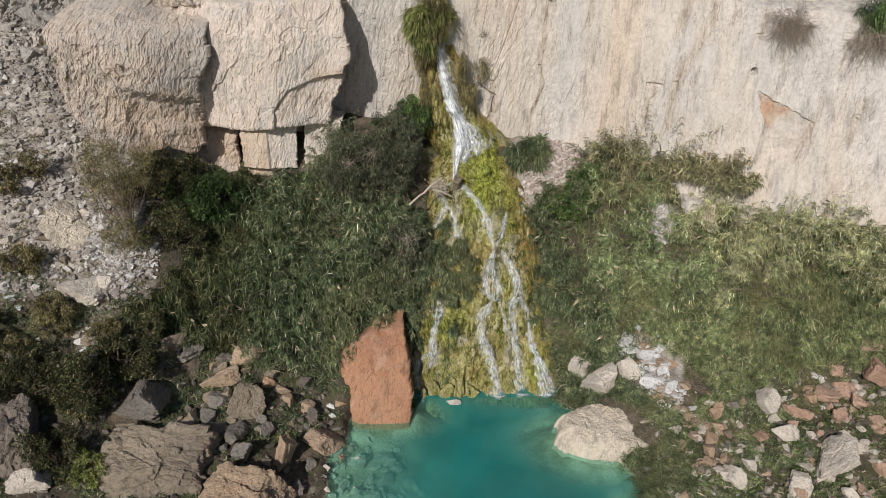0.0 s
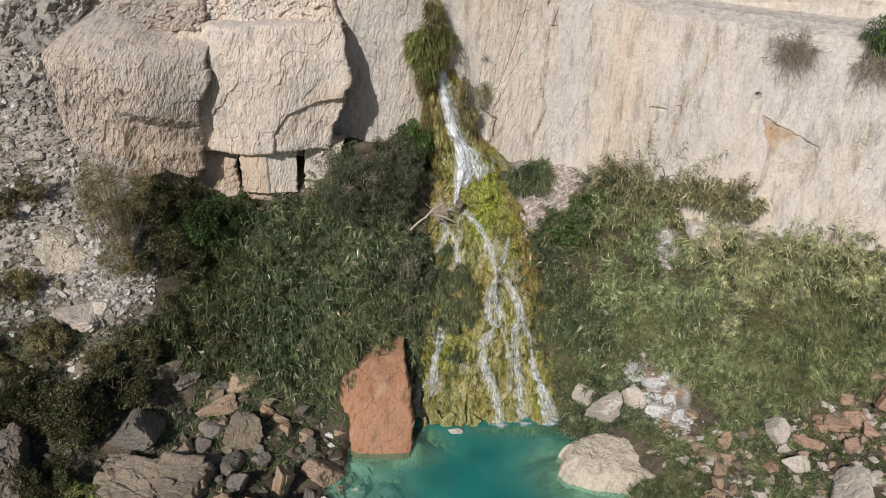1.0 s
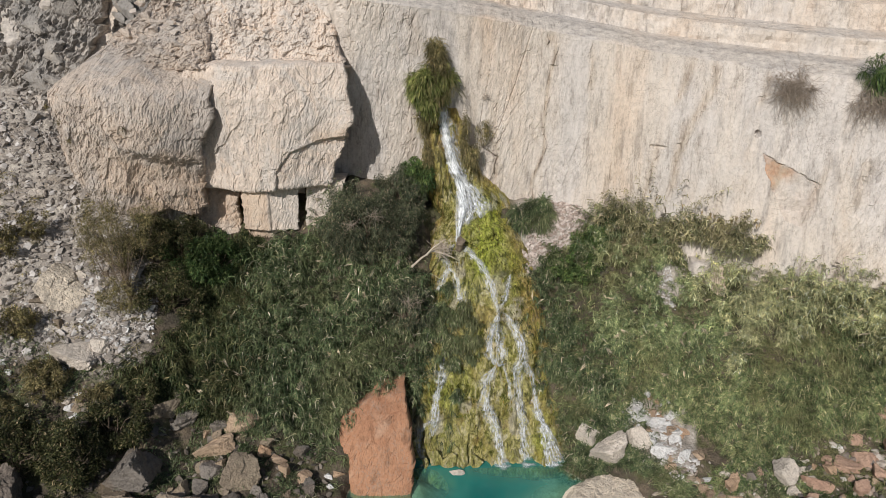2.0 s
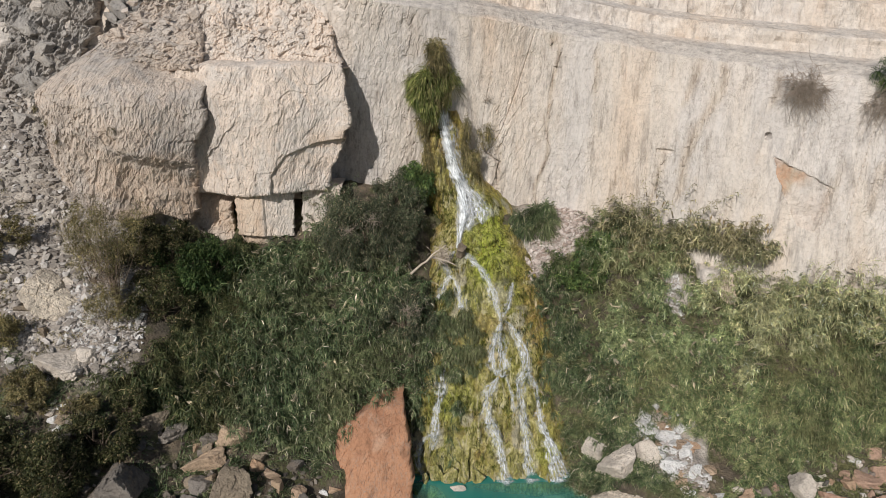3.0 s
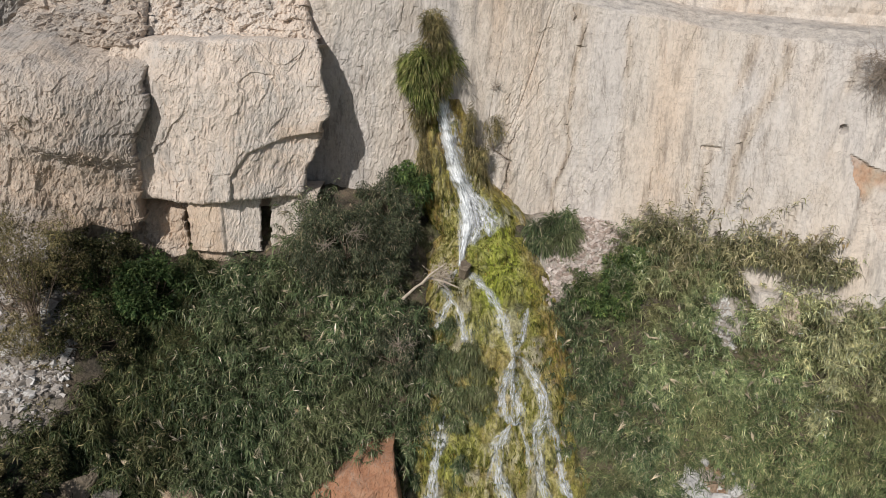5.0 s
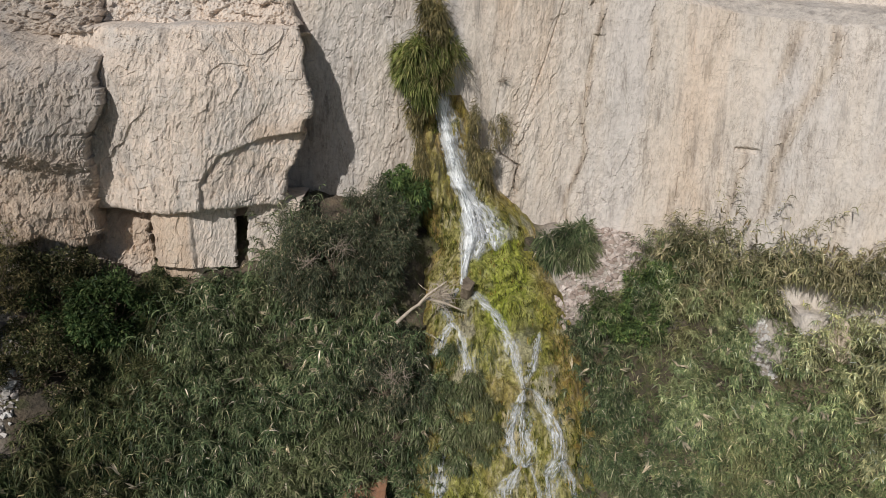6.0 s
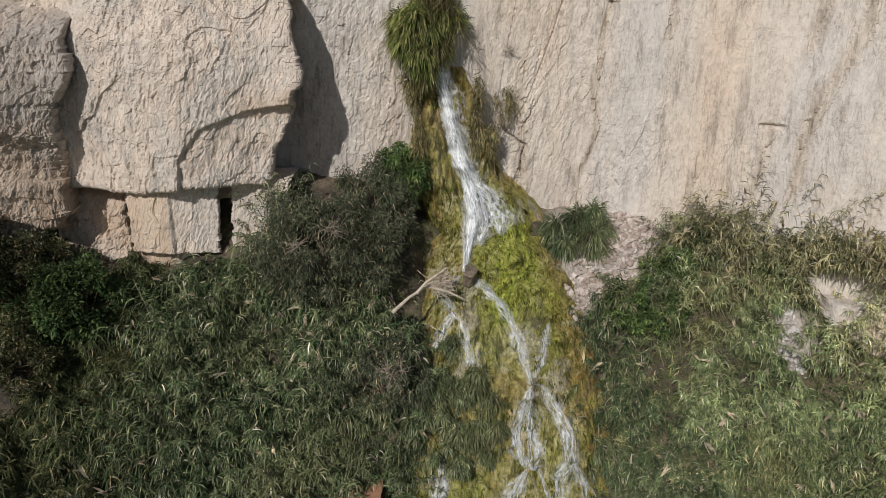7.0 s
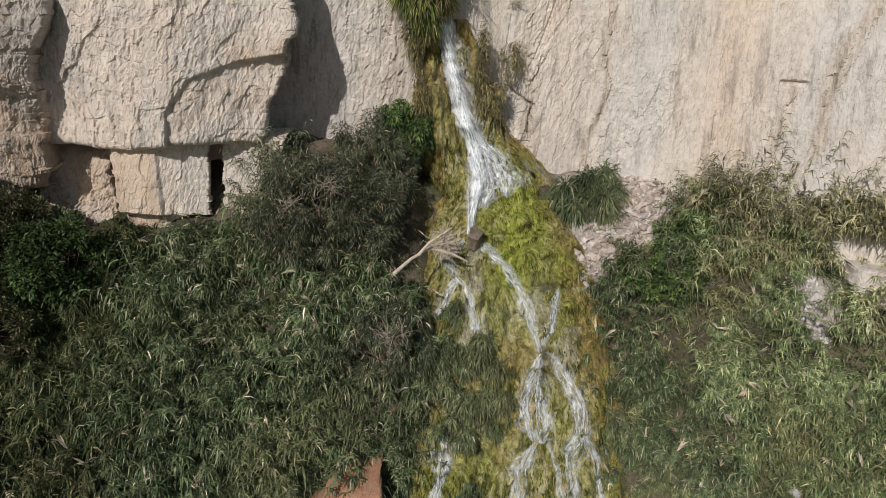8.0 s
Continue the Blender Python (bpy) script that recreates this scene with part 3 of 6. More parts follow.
me.attributes.new("scree", "FLOAT", "POINT").data.foreach_set("value", np.clip(pale, 0, 1).ravel().astype(np.float32))
ground = put("ground", me, SOIL)
tagged(ground, "stony brown valley floor and slope with red silt", "ground", kind="structure")

# ---- the rock face and the hill above it ----
cx = np.concatenate((np.linspace(-300, -26, 14), np.arange(-25, -12, 0.16), np.arange(-12, -3, 0.07), np.arange(-3, 14, 0.03), np.arange(14, 26, 0.2), np.linspace(27, 300, 14)))
cv = np.concatenate((np.arange(0, 0.28, 0.012), np.arange(0.28, 1, 0.0033), 1 + np.arange(0, 1, 0.01), np.array([2.0, 2.3, 2.8, 3.5, 4.5, 6.0])))
U, V = np.meshgrid(cx, cv)
top = cliff_top(U)
vz = np.clip(V, 0, 1)
Zc = 3.5 + (top - 3.5) * vz
Yc = cliff_y(U, Zc)
w = np.clip(V - 1, 0, 1)
step = w * 7
Zc = Zc + np.interp(step, [0, 0.5, 1.2, 1.5, 2.6, 3.0, 5, 7], [0, 0.35, 0.55, 1.1, 1.35, 2.1, 2.9, 5.2])
Yc = Yc + np.interp(step, [0, 0.5, 1.2, 1.5, 2.6, 3.0, 5, 7], [0, 0.45, 1.2, 1.35, 2.5, 2.65, 4.6, 5.6])
w2 = np.clip(V - 2, 0, 9)
Zc, Yc = Zc + w2 * 9, Yc + w2 * 16
P = xyz(U, Yc, Zc)
sk = P.copy()
sk[:, 0] -= 0.16 * P[:, 2]
left = smooth(-10.5, -13, P[:, 0])
relief = 0.10 * fbm(sk * (0.4, 0.4, 0.16), 2, 11) + 0.004 * fbm(P * 7, 3, 31)
# worn seepage bands: x at the heights 7.5, 9.5 and 12, half width, strength
WORN = [(2.75, 2.95, 3.35, 0.26, 1.0), (3.05, 3.3, 3.55, 0.07, 0.9), (4.0, 4.35, 4.8, 0.12, 0.7), (7.35, 7.65, 8.4, 0.13, 0.8), (6.55, 6.95, 7.6, 0.12, 0.7), (5.3, 5.7, 6.3, 0.10, 0.45),
        (8.75, 9.15, 9.7, 0.11, 0.6), (1.6, 1.5, 1.9, 0.22, 0.55), (10.9, 11.5, 12.2, 0.16, 0.6), (12.0, 12.5, 13.3, 0.18, 0.6), (-1.2, -1.1, -1.0, 0.35, 0.5)]
worn = np.zeros(len(P))
for xa, xb, xc, wide, strength in WORN:
    mid = np.interp(P[:, 2], [7.5, 9.5, 12], [xa, xb, xc]) + 0.16 * vnoise(xyz(0.0, P[:, 2] * 0.9, xa * 7), 13)
    here = smooth(-0.45, 0.25, vnoise(xyz(xa * 5.0, 1.0, P[:, 2] * 0.7), 16) + 0.5 * vnoise(sk * (3, 3, 0.8), 15))
    worn = np.maximum(worn, strength * here * np.exp(-((P[:, 0] - mid) / wide) ** 2))
worn *= smooth(1.02, 0.97, V.ravel())
relief += (0.008 + 0.10 * worn) * facets(sk * (3.2, 3.2, 0.75), 57, 1.6) + (0.006 + 0.07 * worn) * facets(sk * (8, 8, 1.6), 58, 1.6) + (0.003 + 0.012 * worn) * facets(sk * (17, 17, 4), 59, 1.6)
chips = smooth(0.05, 0.45, vnoise(sk * (0.9, 0.9, 0.35), 17)) * smooth(-0.3, 0.3, vnoise(P * 0.5, 18))
chips = np.maximum(chips, 0.8 * smooth(-0.7, -1.2, P[:, 0])) + 0.6 * np.exp(-((P[:, 0] - 2.4) / 1.0) ** 2) * smooth(7.5, 8.5, P[:, 2])
relief += chips * (0.035 * facets(sk * (4.2, 4.2, 1.4), 63, 1.6) + 0.022 * facets(sk * (11, 11, 4), 64, 1.6) + 0.012 * facets(sk * (22, 22, 9), 65, 1.6))
crack = 1 - np.abs(vnoise(sk * (1.1, 1.1, 0.10), 19))
relief -= 0.05 * smooth(0.975, 1.0, crack) * smooth(0.1, 0.4, vnoise(sk * (0.7, 0.7, 0.5), 20))
_, own2 = cells(P * (0.9, 0.9, 1.1) + 0.3 * np.stack([vnoise(P, 5), vnoise(P, 6), vnoise(P, 7)], 1), 61)
relief += left * (1.1 * (own2 - 0.5) + 0.4 * fbm(P * 0.8, 4, 71))
strata = smooth(0.02, 0.2, V.ravel() - 1)
bed = np.floor(P[:, 2] * 3.2 + 0.6 * vnoise(P * 0.4, 77))
relief += strata * (0.09 * (hash3(bed.astype(np.int64), 0 * bed.astype(np.int64), 0 * bed.astype(np.int64), 5) - 0.5) + 0.12 * fbm(P * 2.2, 4, 81))
P[:, 1] -= relief
# a hollow where a wedge of rock has dropped out, and a small dark hole above it
HOLLOW = [(9.63, 9.27), (11.15, 8.45), (11.15, 7.7), (10.84, 7.2), (10.35, 7.3), (10.0, 8.14)]


def inside(x, y, poly):
    res = np.zeros(len(x), bool)
    for (x0, y0), (x1, y1) in zip(poly, poly[1:] + poly[:1]):
        c = (y0 > y) != (y1 > y)
        res ^= c & (x < (x1 - x0) * (y - y0) / ((y1 - y0) or 1e-9) + x0)
    return res


jit = 0.05 * vnoise(P * 4, 88)
hollow = inside(P[:, 0] + jit, P[:, 2] + jit, HOLLOW) * 1.0
slope_in = np.clip((P[:, 2] - 7.0) / 2.0 + 0.1, 0, 1)
P[:, 1] += hollow * (0.03 + 0.05 * slope_in ** 2 + 0.05 * fbm(P * 3, 3, 89))
# a short open crack, and a broken corner beside the fall
P[:, 1] += 0.10 * smooth(6.66, 6.74, P[:, 0]) * smooth(7.24, 7.14, P[:, 0]) * smooth(9.20, 9.14, P[:, 2] + 0.06 * (P[:, 0] - 7)) * smooth(9.02, 9.09, P[:, 2] + 0.06 * (P[:, 0] - 7))
P[:, 1] += 0.12 * smooth(0.05, 0.0, np.abs(P[:, 0] - np.interp(P[:, 2], [7.9, 8.2, 8.6, 8.95, 9.3], [1.75, 1.62, 1.75, 1.3, 1.15]) - 0.06 * vnoise(P * 5, 27))) * smooth(7.8, 8.0, P[:, 2]) * smooth(9.4, 9.2, P[:, 2])
P[:, 1] += 0.25 * smooth(0.13, 0.08, np.hypot((P[:, 0] - 9.45) * 1.4, P[:, 2] - 9.85))
P[:, 1] += 0.09 * smooth(0.0, -0.12, P[:, 2] - 5.5 + 0.06 * (P[:, 0] - 12.5) + 0.08 * vnoise(P * 1.3, 90)) * smooth(10.6, 11.4, P[:, 0])
bench = smooth(0.0, 0.02, V.ravel() - 1 + 0.02 * vnoise(P * 1.5, 12)) * (0.2 + 0.8 * smooth(0.17, 0.09, V.ravel() - 1 + 0.03 * vnoise(P * 0.8, 21))) + left
me = quads_mesh("cliff", P, grid_faces(len(cx), len(cv)), False)
me.attributes.new("rubble", "FLOAT", "POINT").data.foreach_set("value", np.clip(bench, 0, 1).astype(np.float32))
me.attributes.new("fresh", "FLOAT", "POINT").data.foreach_set("value", (hollow * (0.15 + 0.85 * smooth(0.55, 0.25, np.hypot((P[:, 0] - 9.98) * 0.9, P[:, 2] - 8.75) + 0.2 * vnoise(P * 4, 28)))).astype(np.float32))
me.attributes.new("worn", "FLOAT", "POINT").data.foreach_set("value", np.clip(worn, 0, 1).astype(np.float32))
cliff = put("cliff", me, CREAM)
tagged(cliff, "bare cream limestone cliff face with faint slanting streaks", "cliff", kind="structure")

# ---- the tufa apron under the fall ----
tu, tv = np.linspace(-1.12, 1.12, 180), np.linspace(-0.7, 10.35, 420)
U, V = np.meshgrid(tu, tv)
l, r = np.interp(V, TUFA_Z, TUFA_L), np.interp(V, TUFA_Z, TUFA_R)
l = l + 0.16 * fbm(xyz(0, 3, V * 1.6), 3, 45).reshape(V.shape)
r = r + 0.22 * fbm(xyz(0, 7, V * 1.4), 4, 46).reshape(V.shape)
TX = (l + r) / 2 + U * (r - l) / 2
P = xyz(TX, tufa_front(TX, V), V)
me = quads_mesh("tufa_apron", P, grid_faces(len(tu), len(tv)), False)
lush = 1.3 * np.exp(-((P[:, 0] - 1.3) / 0.8) ** 2 - ((P[:, 2] - 6.3) / 1.25) ** 2) + 0.8 * np.exp(-((P[:, 0] - 0.1) / 0.5) ** 2 - ((P[:, 2] - 1.9) / 0.8) ** 2) + 0.6 * np.exp(-((P[:, 0] - 3.1) / 0.4) ** 2 - ((P[:, 2] - 1.0) / 0.9) ** 2) + 0.35 * fbm(P * 1.4, 3, 93)
ochre = smooth(0.55, 0.85, np.abs(U.ravel()) + 0.15 * fbm(P * 1.3, 3, 96)) + smooth(8.2, 9.0, P[:, 2]) * 0.6 + 0.8 * np.exp(-((P[:, 0] + 0.55) / 0.35) ** 2 - ((P[:, 2] - 7.6) / 0.9) ** 2)
_, own = cells(P * (2.6, 2.6, 1.1) + 0.25 * np.stack([vnoise(P * 2.5, 33), vnoise(P * 2.5, 34), vnoise(P * 2.5, 35)], 1), 36)
lush, ochre = lush * (0.55 + 0.9 * own), ochre + 0.55 * smooth(0.62, 0.8, own) - 0.4 * smooth(0.4, 0.1, own)
lime = smooth(0.80, 0.9, own) * smooth(-0.1, 0.3, vnoise(P * (2, 2, 0.7), 37))
for key, val in (("lush", lush), ("ochre", ochre), ("lime", lime)):
    me.attributes.new(key, "FLOAT", "POINT").data.foreach_set("value", np.clip(val, 0, 1).astype(np.float32))
tufa = put("tufa_apron", me, TUFA)
tagged(tufa, "mossy yellow-green and ochre tufa apron under the waterfall", "tufa", kind="structure")

# ---- the pool ----
px, py = np.arange(-6.5, 8.5, 0.12), np.arange(8.7, 20.6, 0.12)
X, Y = np.meshgrid(px, py)
me = quads_mesh("pool", xyz(X, Y, 0.0), grid_faces(len(px), len(py)), True)
depth = np.clip(-ground_h(X, Y).ravel() / 1.3, 0, 1)
me.attributes.new("murk", "FLOAT", "POINT").data.foreach_set("value", depth.astype(np.float32))
pool = put("pool", me, POOL)
tagged(pool, "still milky turquoise pool at the foot of the fall", "pool", kind="structure")

# ---- rocks ----


def rock_mesh(name, seed, planes=None, sub=4, rough=0.05, count=11, flat=1.0, chip=0.5, material=None, freq=1.6):
    """A broken stone: a ball cut by planes (normal, distance), then roughened. Without planes they are random."""
    rng = np.random.default_rng(seed)
    bm = bmesh.new()
    bmesh.ops.create_icosphere(bm, subdivisions=sub, radius=1)
    d = np.array([v.co[:] for v in bm.verts])
    f = np.array([[v.index for v in q.verts] for q in bm.faces])
    bm.free()
    if planes is None:
        n = rng.normal(size=(count, 3))
        n /= np.linalg.norm(n, axis=1)[:, None]
        dist = rng.uniform(0.62, 1.0, count)
    else:
        n = np.array([p[0] for p in planes], float)
        n /= np.linalg.norm(n, axis=1)[:, None]
        dist = np.array([p[1] for p in planes], float)
    c = d @ n.T
    q = np.where(c > 1e-3, dist / np.maximum(c, 1e-3), 9.0)
    near = np.sort(q, 1)
    rad = near[:, 0] - 0.03 * np.exp(-(near[:, 1] - near[:, 0]) * 14) * near[:, 0]
    v = d * np.minimum(rad, 2.6)[:, None]
    if planes is None:
        v = v / np.abs(v).max(0)
    size = np.abs(v).max(0).mean()
    s = v / size * freq + seed * 3.17
    disp = rough * (0.8 * fbm(s * 1.2, 4, seed) + 0.4 * fbm(s * 5, 3, seed + 5)) + rough * chip * (2.2 * facets(s * 1.1, seed, 1.5) + 1.0 * facets(s * 3.1, seed + 7, 1.5) + 0.5 * facets(s * 8, seed + 8, 1.5))
    v = v + d * (disp * size)[:, None]
    v[:, 2] *= flat
    return quads_mesh(name, v, f, False), v


def stone(name, me, place, size, turn, material, label, category, group=""):
    ob = put(name, me, material)
    ob.matrix_world = Matrix.LocRotScale(place, Euler(turn), Vector(size) if not isinstance(size, (int, float)) else Vector((size,) * 3))
    return tagged(ob, label, category, group)


def slab_block(name, seed, zs, xl, xr, front, depth, label, n=150, rough=1.0, top=5.0, side=26.0, plates=1.0, material=BLOCK, ragged=0.08, taper=0.35, rust=None, foot=60.0):
    """A great squared block: its sides run along xl and xr at the heights zs; front(x, z) gives its face."""
    a = np.sin(np.linspace(-1, 1, n) * math.pi / 2 * 0.97) / math.sin(math.pi / 2 * 0.97)
    U, V = np.meshgrid(a, a)
    z0, z1 = zs[0], zs[-1]
    Zb = (z0 + z1) / 2 + V * (z1 - z0) / 2
    l, r = np.interp(Zb, zs, xl), np.interp(Zb, zs, xr)
    Xb = (l + r) / 2 + U * (r - l) / 2
    round_off = np.clip(np.abs(U) ** side * (1 + 0 * V) + np.where(V > 0, np.abs(V) ** top, np.abs(V) ** foot), 0, 1)
    Yf = front(Xb, Zb)
    p = xyz(Xb, Yf, Zb) + seed * 7.3
    warp = np.stack([fbm(p * 0.9, 3, seed + k) for k in (1, 2, 3)], 1)
    q = p.copy()
    q[:, 0] -= 0.2 * p[:, 2]
    flake = fbm(q * (1.3, 1.3, 0.6), 4, seed + 30, 0.55)
    rel = 0.12 * fbm(p * 0.7, 4, seed + 4) + plates * (0.09 * facets(p * (0.8, 0.8, 0.6) + 0.3 * warp, seed, 1.5) + 0.055 * facets(q * (2.3, 2.3, 1.5) + 0.3 * warp, seed + 9, 1.6))
    rel += plates * (0.05 * facets(q * (6, 6, 3.6) + 0.4 * warp, seed + 13, 1.6) + 0.012 * smooth(0.1, 0.2, flake) - 0.012 * smooth(-0.2, -0.3, flake))
    rel += 0.02 * fbm(q * (6, 6, 3), 3, seed + 6, 0.62) + 0.042 * facets(q * (14, 14, 4.5), seed + 15, 1.6) + 0.024 * facets(q * (28, 28, 9), seed + 16, 1.6)
    ramped = round_off.ravel()
    Y = Yf.ravel() + depth * ramped - rough * rel * (1 - 0.3 * ramped)
    grow = 0.10 * rough * fbm(p * (0.3, 0.3, 1.6), 3, seed + 20) + 0.14 * min(rough, 1.0) * facets(p * (0.1, 0.1, 2.2), seed + 22, 1.5) + 0.05 * facets(p * (0.1, 0.1, 7), seed + 23, 1.5)
    X2 = Xb.ravel() + grow * np.abs(U.ravel()) ** 3
    Z2 = Zb.ravel() + ragged * rough * fbm(p * (1.2, 0.3, 0.3), 3, seed + 21) * np.abs(V.ravel()) ** 3
    X2 = X2 - np.sign(U.ravel()) * taper * depth * np.abs(U.ravel()) ** side
    fr = np.stack((X2, Y, Z2), 1)
    bk = np.stack((X2, np.maximum(Y, Yf.ravel() + depth), Z2), 1)
    f = grid_faces(n, n)
    me = quads_mesh(name, np.concatenate((fr, bk)), np.concatenate((f, f[:, ::-1] + n * n)), False)
    if rust:
        val = np.clip(rust(fr) + 0.35 * fbm(fr * 1.7, 4, seed + 40), 0, 1) * (rust(fr) > 0.02)
        me.attributes.new("rust", "FLOAT", "POINT").data.foreach_set("value", np.concatenate((val, val)).astype(np.float32))
    ob = put(name, me, material)
    return tagged(ob, label, "rock block", "great blocks of the cliff")


slab_block("cliff_block", 3, [7.3, 7.65, 8.2, 8.8, 9.3, 9.9, 10.4, 10.9, 11.3, 11.8, 12.4], [-10.2, -10.5, -10.85, -11.1, -11.3, -11.35, -11.4, -11.45, -11.5, -11.2, -10.6], [-7.75, -7.5, -7.35, -7.3, -7.2, -7.0, -6.7, -6.75, -6.7, -6.9, -7.15],
           lambda x, z: 20.42 + 0.25 * np.maximum(z - 11.2, 0) + 0.5 * np.maximum(z - 10.9, 0) * smooth(-9.4, -8.2, x) + 0.22 * np.maximum(10.2 - z, 0) + 0.72 * smooth(-8.8, -7.05, x) + 0.30 * smooth(9.55, 9.1, z + 0.25 * (x + 8.6)) * smooth(-9.7, -8.9, x) - 0.22 * smooth(8.6, 8.2, z) * smooth(-9.2, -8.4, x) + 0.5 * smooth(-10.6, -11.6, x),
           2.6, "huge pitted cream limestone block against the cliff", n=330, rough=0.75, top=4.0, side=60, ragged=0.35, material=BLOCKA,
           rust=lambda p: 0.5 * smooth(9.9, 8.6, p[:, 2] + 0.25 * (p[:, 0] + 8.6) + 0.5 * vnoise(p * 1.3, 66)) * smooth(-10.6, -9.0, p[:, 0]))


def seam(x):
    return np.interp(x, [-5.35, -5.2, -4.75, -3.9, -3.0, -2.5], [7.5, 8.7, 9.3, 9.6, 9.72, 9.75])


slab_block("cliff_block", 8, [7.95, 8.6, 9.5, 10.1, 10.8, 11.4, 12.0], [-8.2, -8.2, -8.1, -8.0, -8.0, -8.0, -8.0], [-3.55, -3.4, -2.95, -2.72, -2.70, -2.78, -2.95],
           lambda x, z: 21.48 + 0.32 * smooth(-6.4, -7.3, x) + 0.10 * np.maximum(10.4 - z, 0) + 0.22 * np.maximum(z - 10.9, 0) + 0.62 * smooth(-5.3, -3.4, x) + (0.10 + 0.16 * smooth(-4.2, -3.0, x)) * smooth(0.03, -0.05, z - seam(x)) * smooth(-5.4, -5.25, x),
           2.2, "huge cream limestone block with an overhung lower corner", n=330, rough=0.5, top=40.0, side=60,
           rust=lambda p: 0.65 * smooth(0.35, 0.0, np.abs(p[:, 2] - seam(p[:, 0]) - 0.1)) * smooth(-4.2, -3.2, p[:, 0]))
slab_block("ledge_block", 31, [6.0, 7.0, 8.15], [-6.45, -6.5, -6.5], [-4.76, -4.71, -4.63], lambda x, z: 21.98 + 0.30 * smooth(-5.8, -4.7, x) + 0.07 * smooth(-5.62, -5.55, x) + 0.25 * smooth(6.75, 6.68, z + 0.1 * x + 0.6), 1.2, "squared limestone block in the layer under the great blocks", n=150, rough=0.3, side=60, top=60,
           rust=lambda p: 0.75 * smooth(-5.55, -5.7, p[:, 0]))
slab_block("ledge_block", 32, [6.0, 7.0, 8.15], [-4.65, -4.59, -4.52], [-3.3, -3.3, -3.25], lambda x, z: 22.62 + 0 * x, 1.2, "squared limestone block in the layer under the great blocks", n=110, rough=0.35, side=60, top=60)
slab_block("ledge_block", 33, [6.2, 7.0, 8.1], [-8.3, -8.3, -8.2], [-6.6, -6.58, -6.55], lambda x, z: 22.45 + 0.1 * (x + 7), 1.2, "broken limestone ledge block in the shade of the great block", n=80, rough=0.8, rust=lambda p: 0.5 + 0 * p[:, 0])
slab_block("ledge_block", 34, [6.6, 7.2, 7.75], [-9.5, -9.4, -9.4], [-8.35, -8.3, -8.3], lambda x, z: 22.4 + 0.1 * (x + 7), 1.2, "broken limestone ledge block in the shade of the great block", n=70, rough=0.9)
LAYER_B = slab_block("crumbling_layer", 51, [11.6, 12.2, 13.2, 14.4, 16.0], [-7.6, -7.7, -7.9, -8.0, -8.2], [-2.75, -2.95, -3.3, -3.7, -4.4], lambda x, z: 22.65 + 0.62 * (z - 12), 2.5,
           "crumbling grey-cream limestone layer above the block", n=230, rough=1.1, plates=1.3, top=14)
LAYER_A = slab_block("crumbling_layer", 52, [11.7, 12.6, 13.4, 14.6], [-10.7, -10.4, -9.6, -9.0], [-6.8, -6.9, -7.2, -7.6], lambda x, z: 22.1 + 1.05 * (z - 12), 2.5,
           "crumbling rubbly limestone layer above the block", n=200, rough=1.25, plates=1.3, top=8, material=BLOCKA)
CRAG_A = slab_block("hillside_crag", 53, [8.5, 10, 12, 14, 16.5], [-16.5, -16.5, -16.5, -16.5, -16.0], [-12.2, -12.0, -11.6, -11.0, -10.6], lambda x, z: 23.6 + 0.45 * (z - 9) - 0.25 * (x + 12), 3.0,
           "grey fractured limestone crag on the hillside", n=200, rough=1.8, plates=1.5, material=GREYROCK)
CRAG_B = slab_block("hillside_crag", 54, [12.2, 13, 14.5, 16.5], [-11.2, -11.0, -10.8, -10.6], [-8.4, -8.6, -8.8, -9.2], lambda x, z: 24.6 + 0.3 * (z - 13), 2.5,
           "pale grey limestone crag on the hillside", n=140, rough=1.6, plates=1.5, material=GREYROCK)

slab_block("rock_ledge", 71, [4.7, 5.2, 5.5, 5.75], [7.9, 7.85, 7.85, 7.85], [9.0, 8.95, 8.9, 8.85], lambda x, z: cliff_y(x, z) - 0.6 + 0.1 * (6.1 - z), 1.2, "pale limestone ledge with reeds at the cliff's foot", n=110, rough=0.5, side=14, top=30, material=CREAM)

# the red boulder at the water's edge
slab_block("red_boulder", 61, [-0.5, 0.0, 0.7, 1.3, 1.75, 2.05, 2.3, 2.5], [-2.9, -2.95, -3.15, -3.42, -3.25, -2.75, -2.42, -2.2], [-0.88, -0.86, -0.84, -0.92, -1.0, -1.08, -1.16, -1.28],
           lambda x, z: 17.5 + 0.72 * z + 0.25 * smooth(-2.4, -3.3, x) + 0.12 * ((x + 2.1) / 1.2) ** 2 * smooth(1.6, 0.2, z), 2.4, "large red-brown sandstone boulder at the pool's edge", n=190, rough=0.42, side=34, top=34, material=REDROCK, taper=0.2)


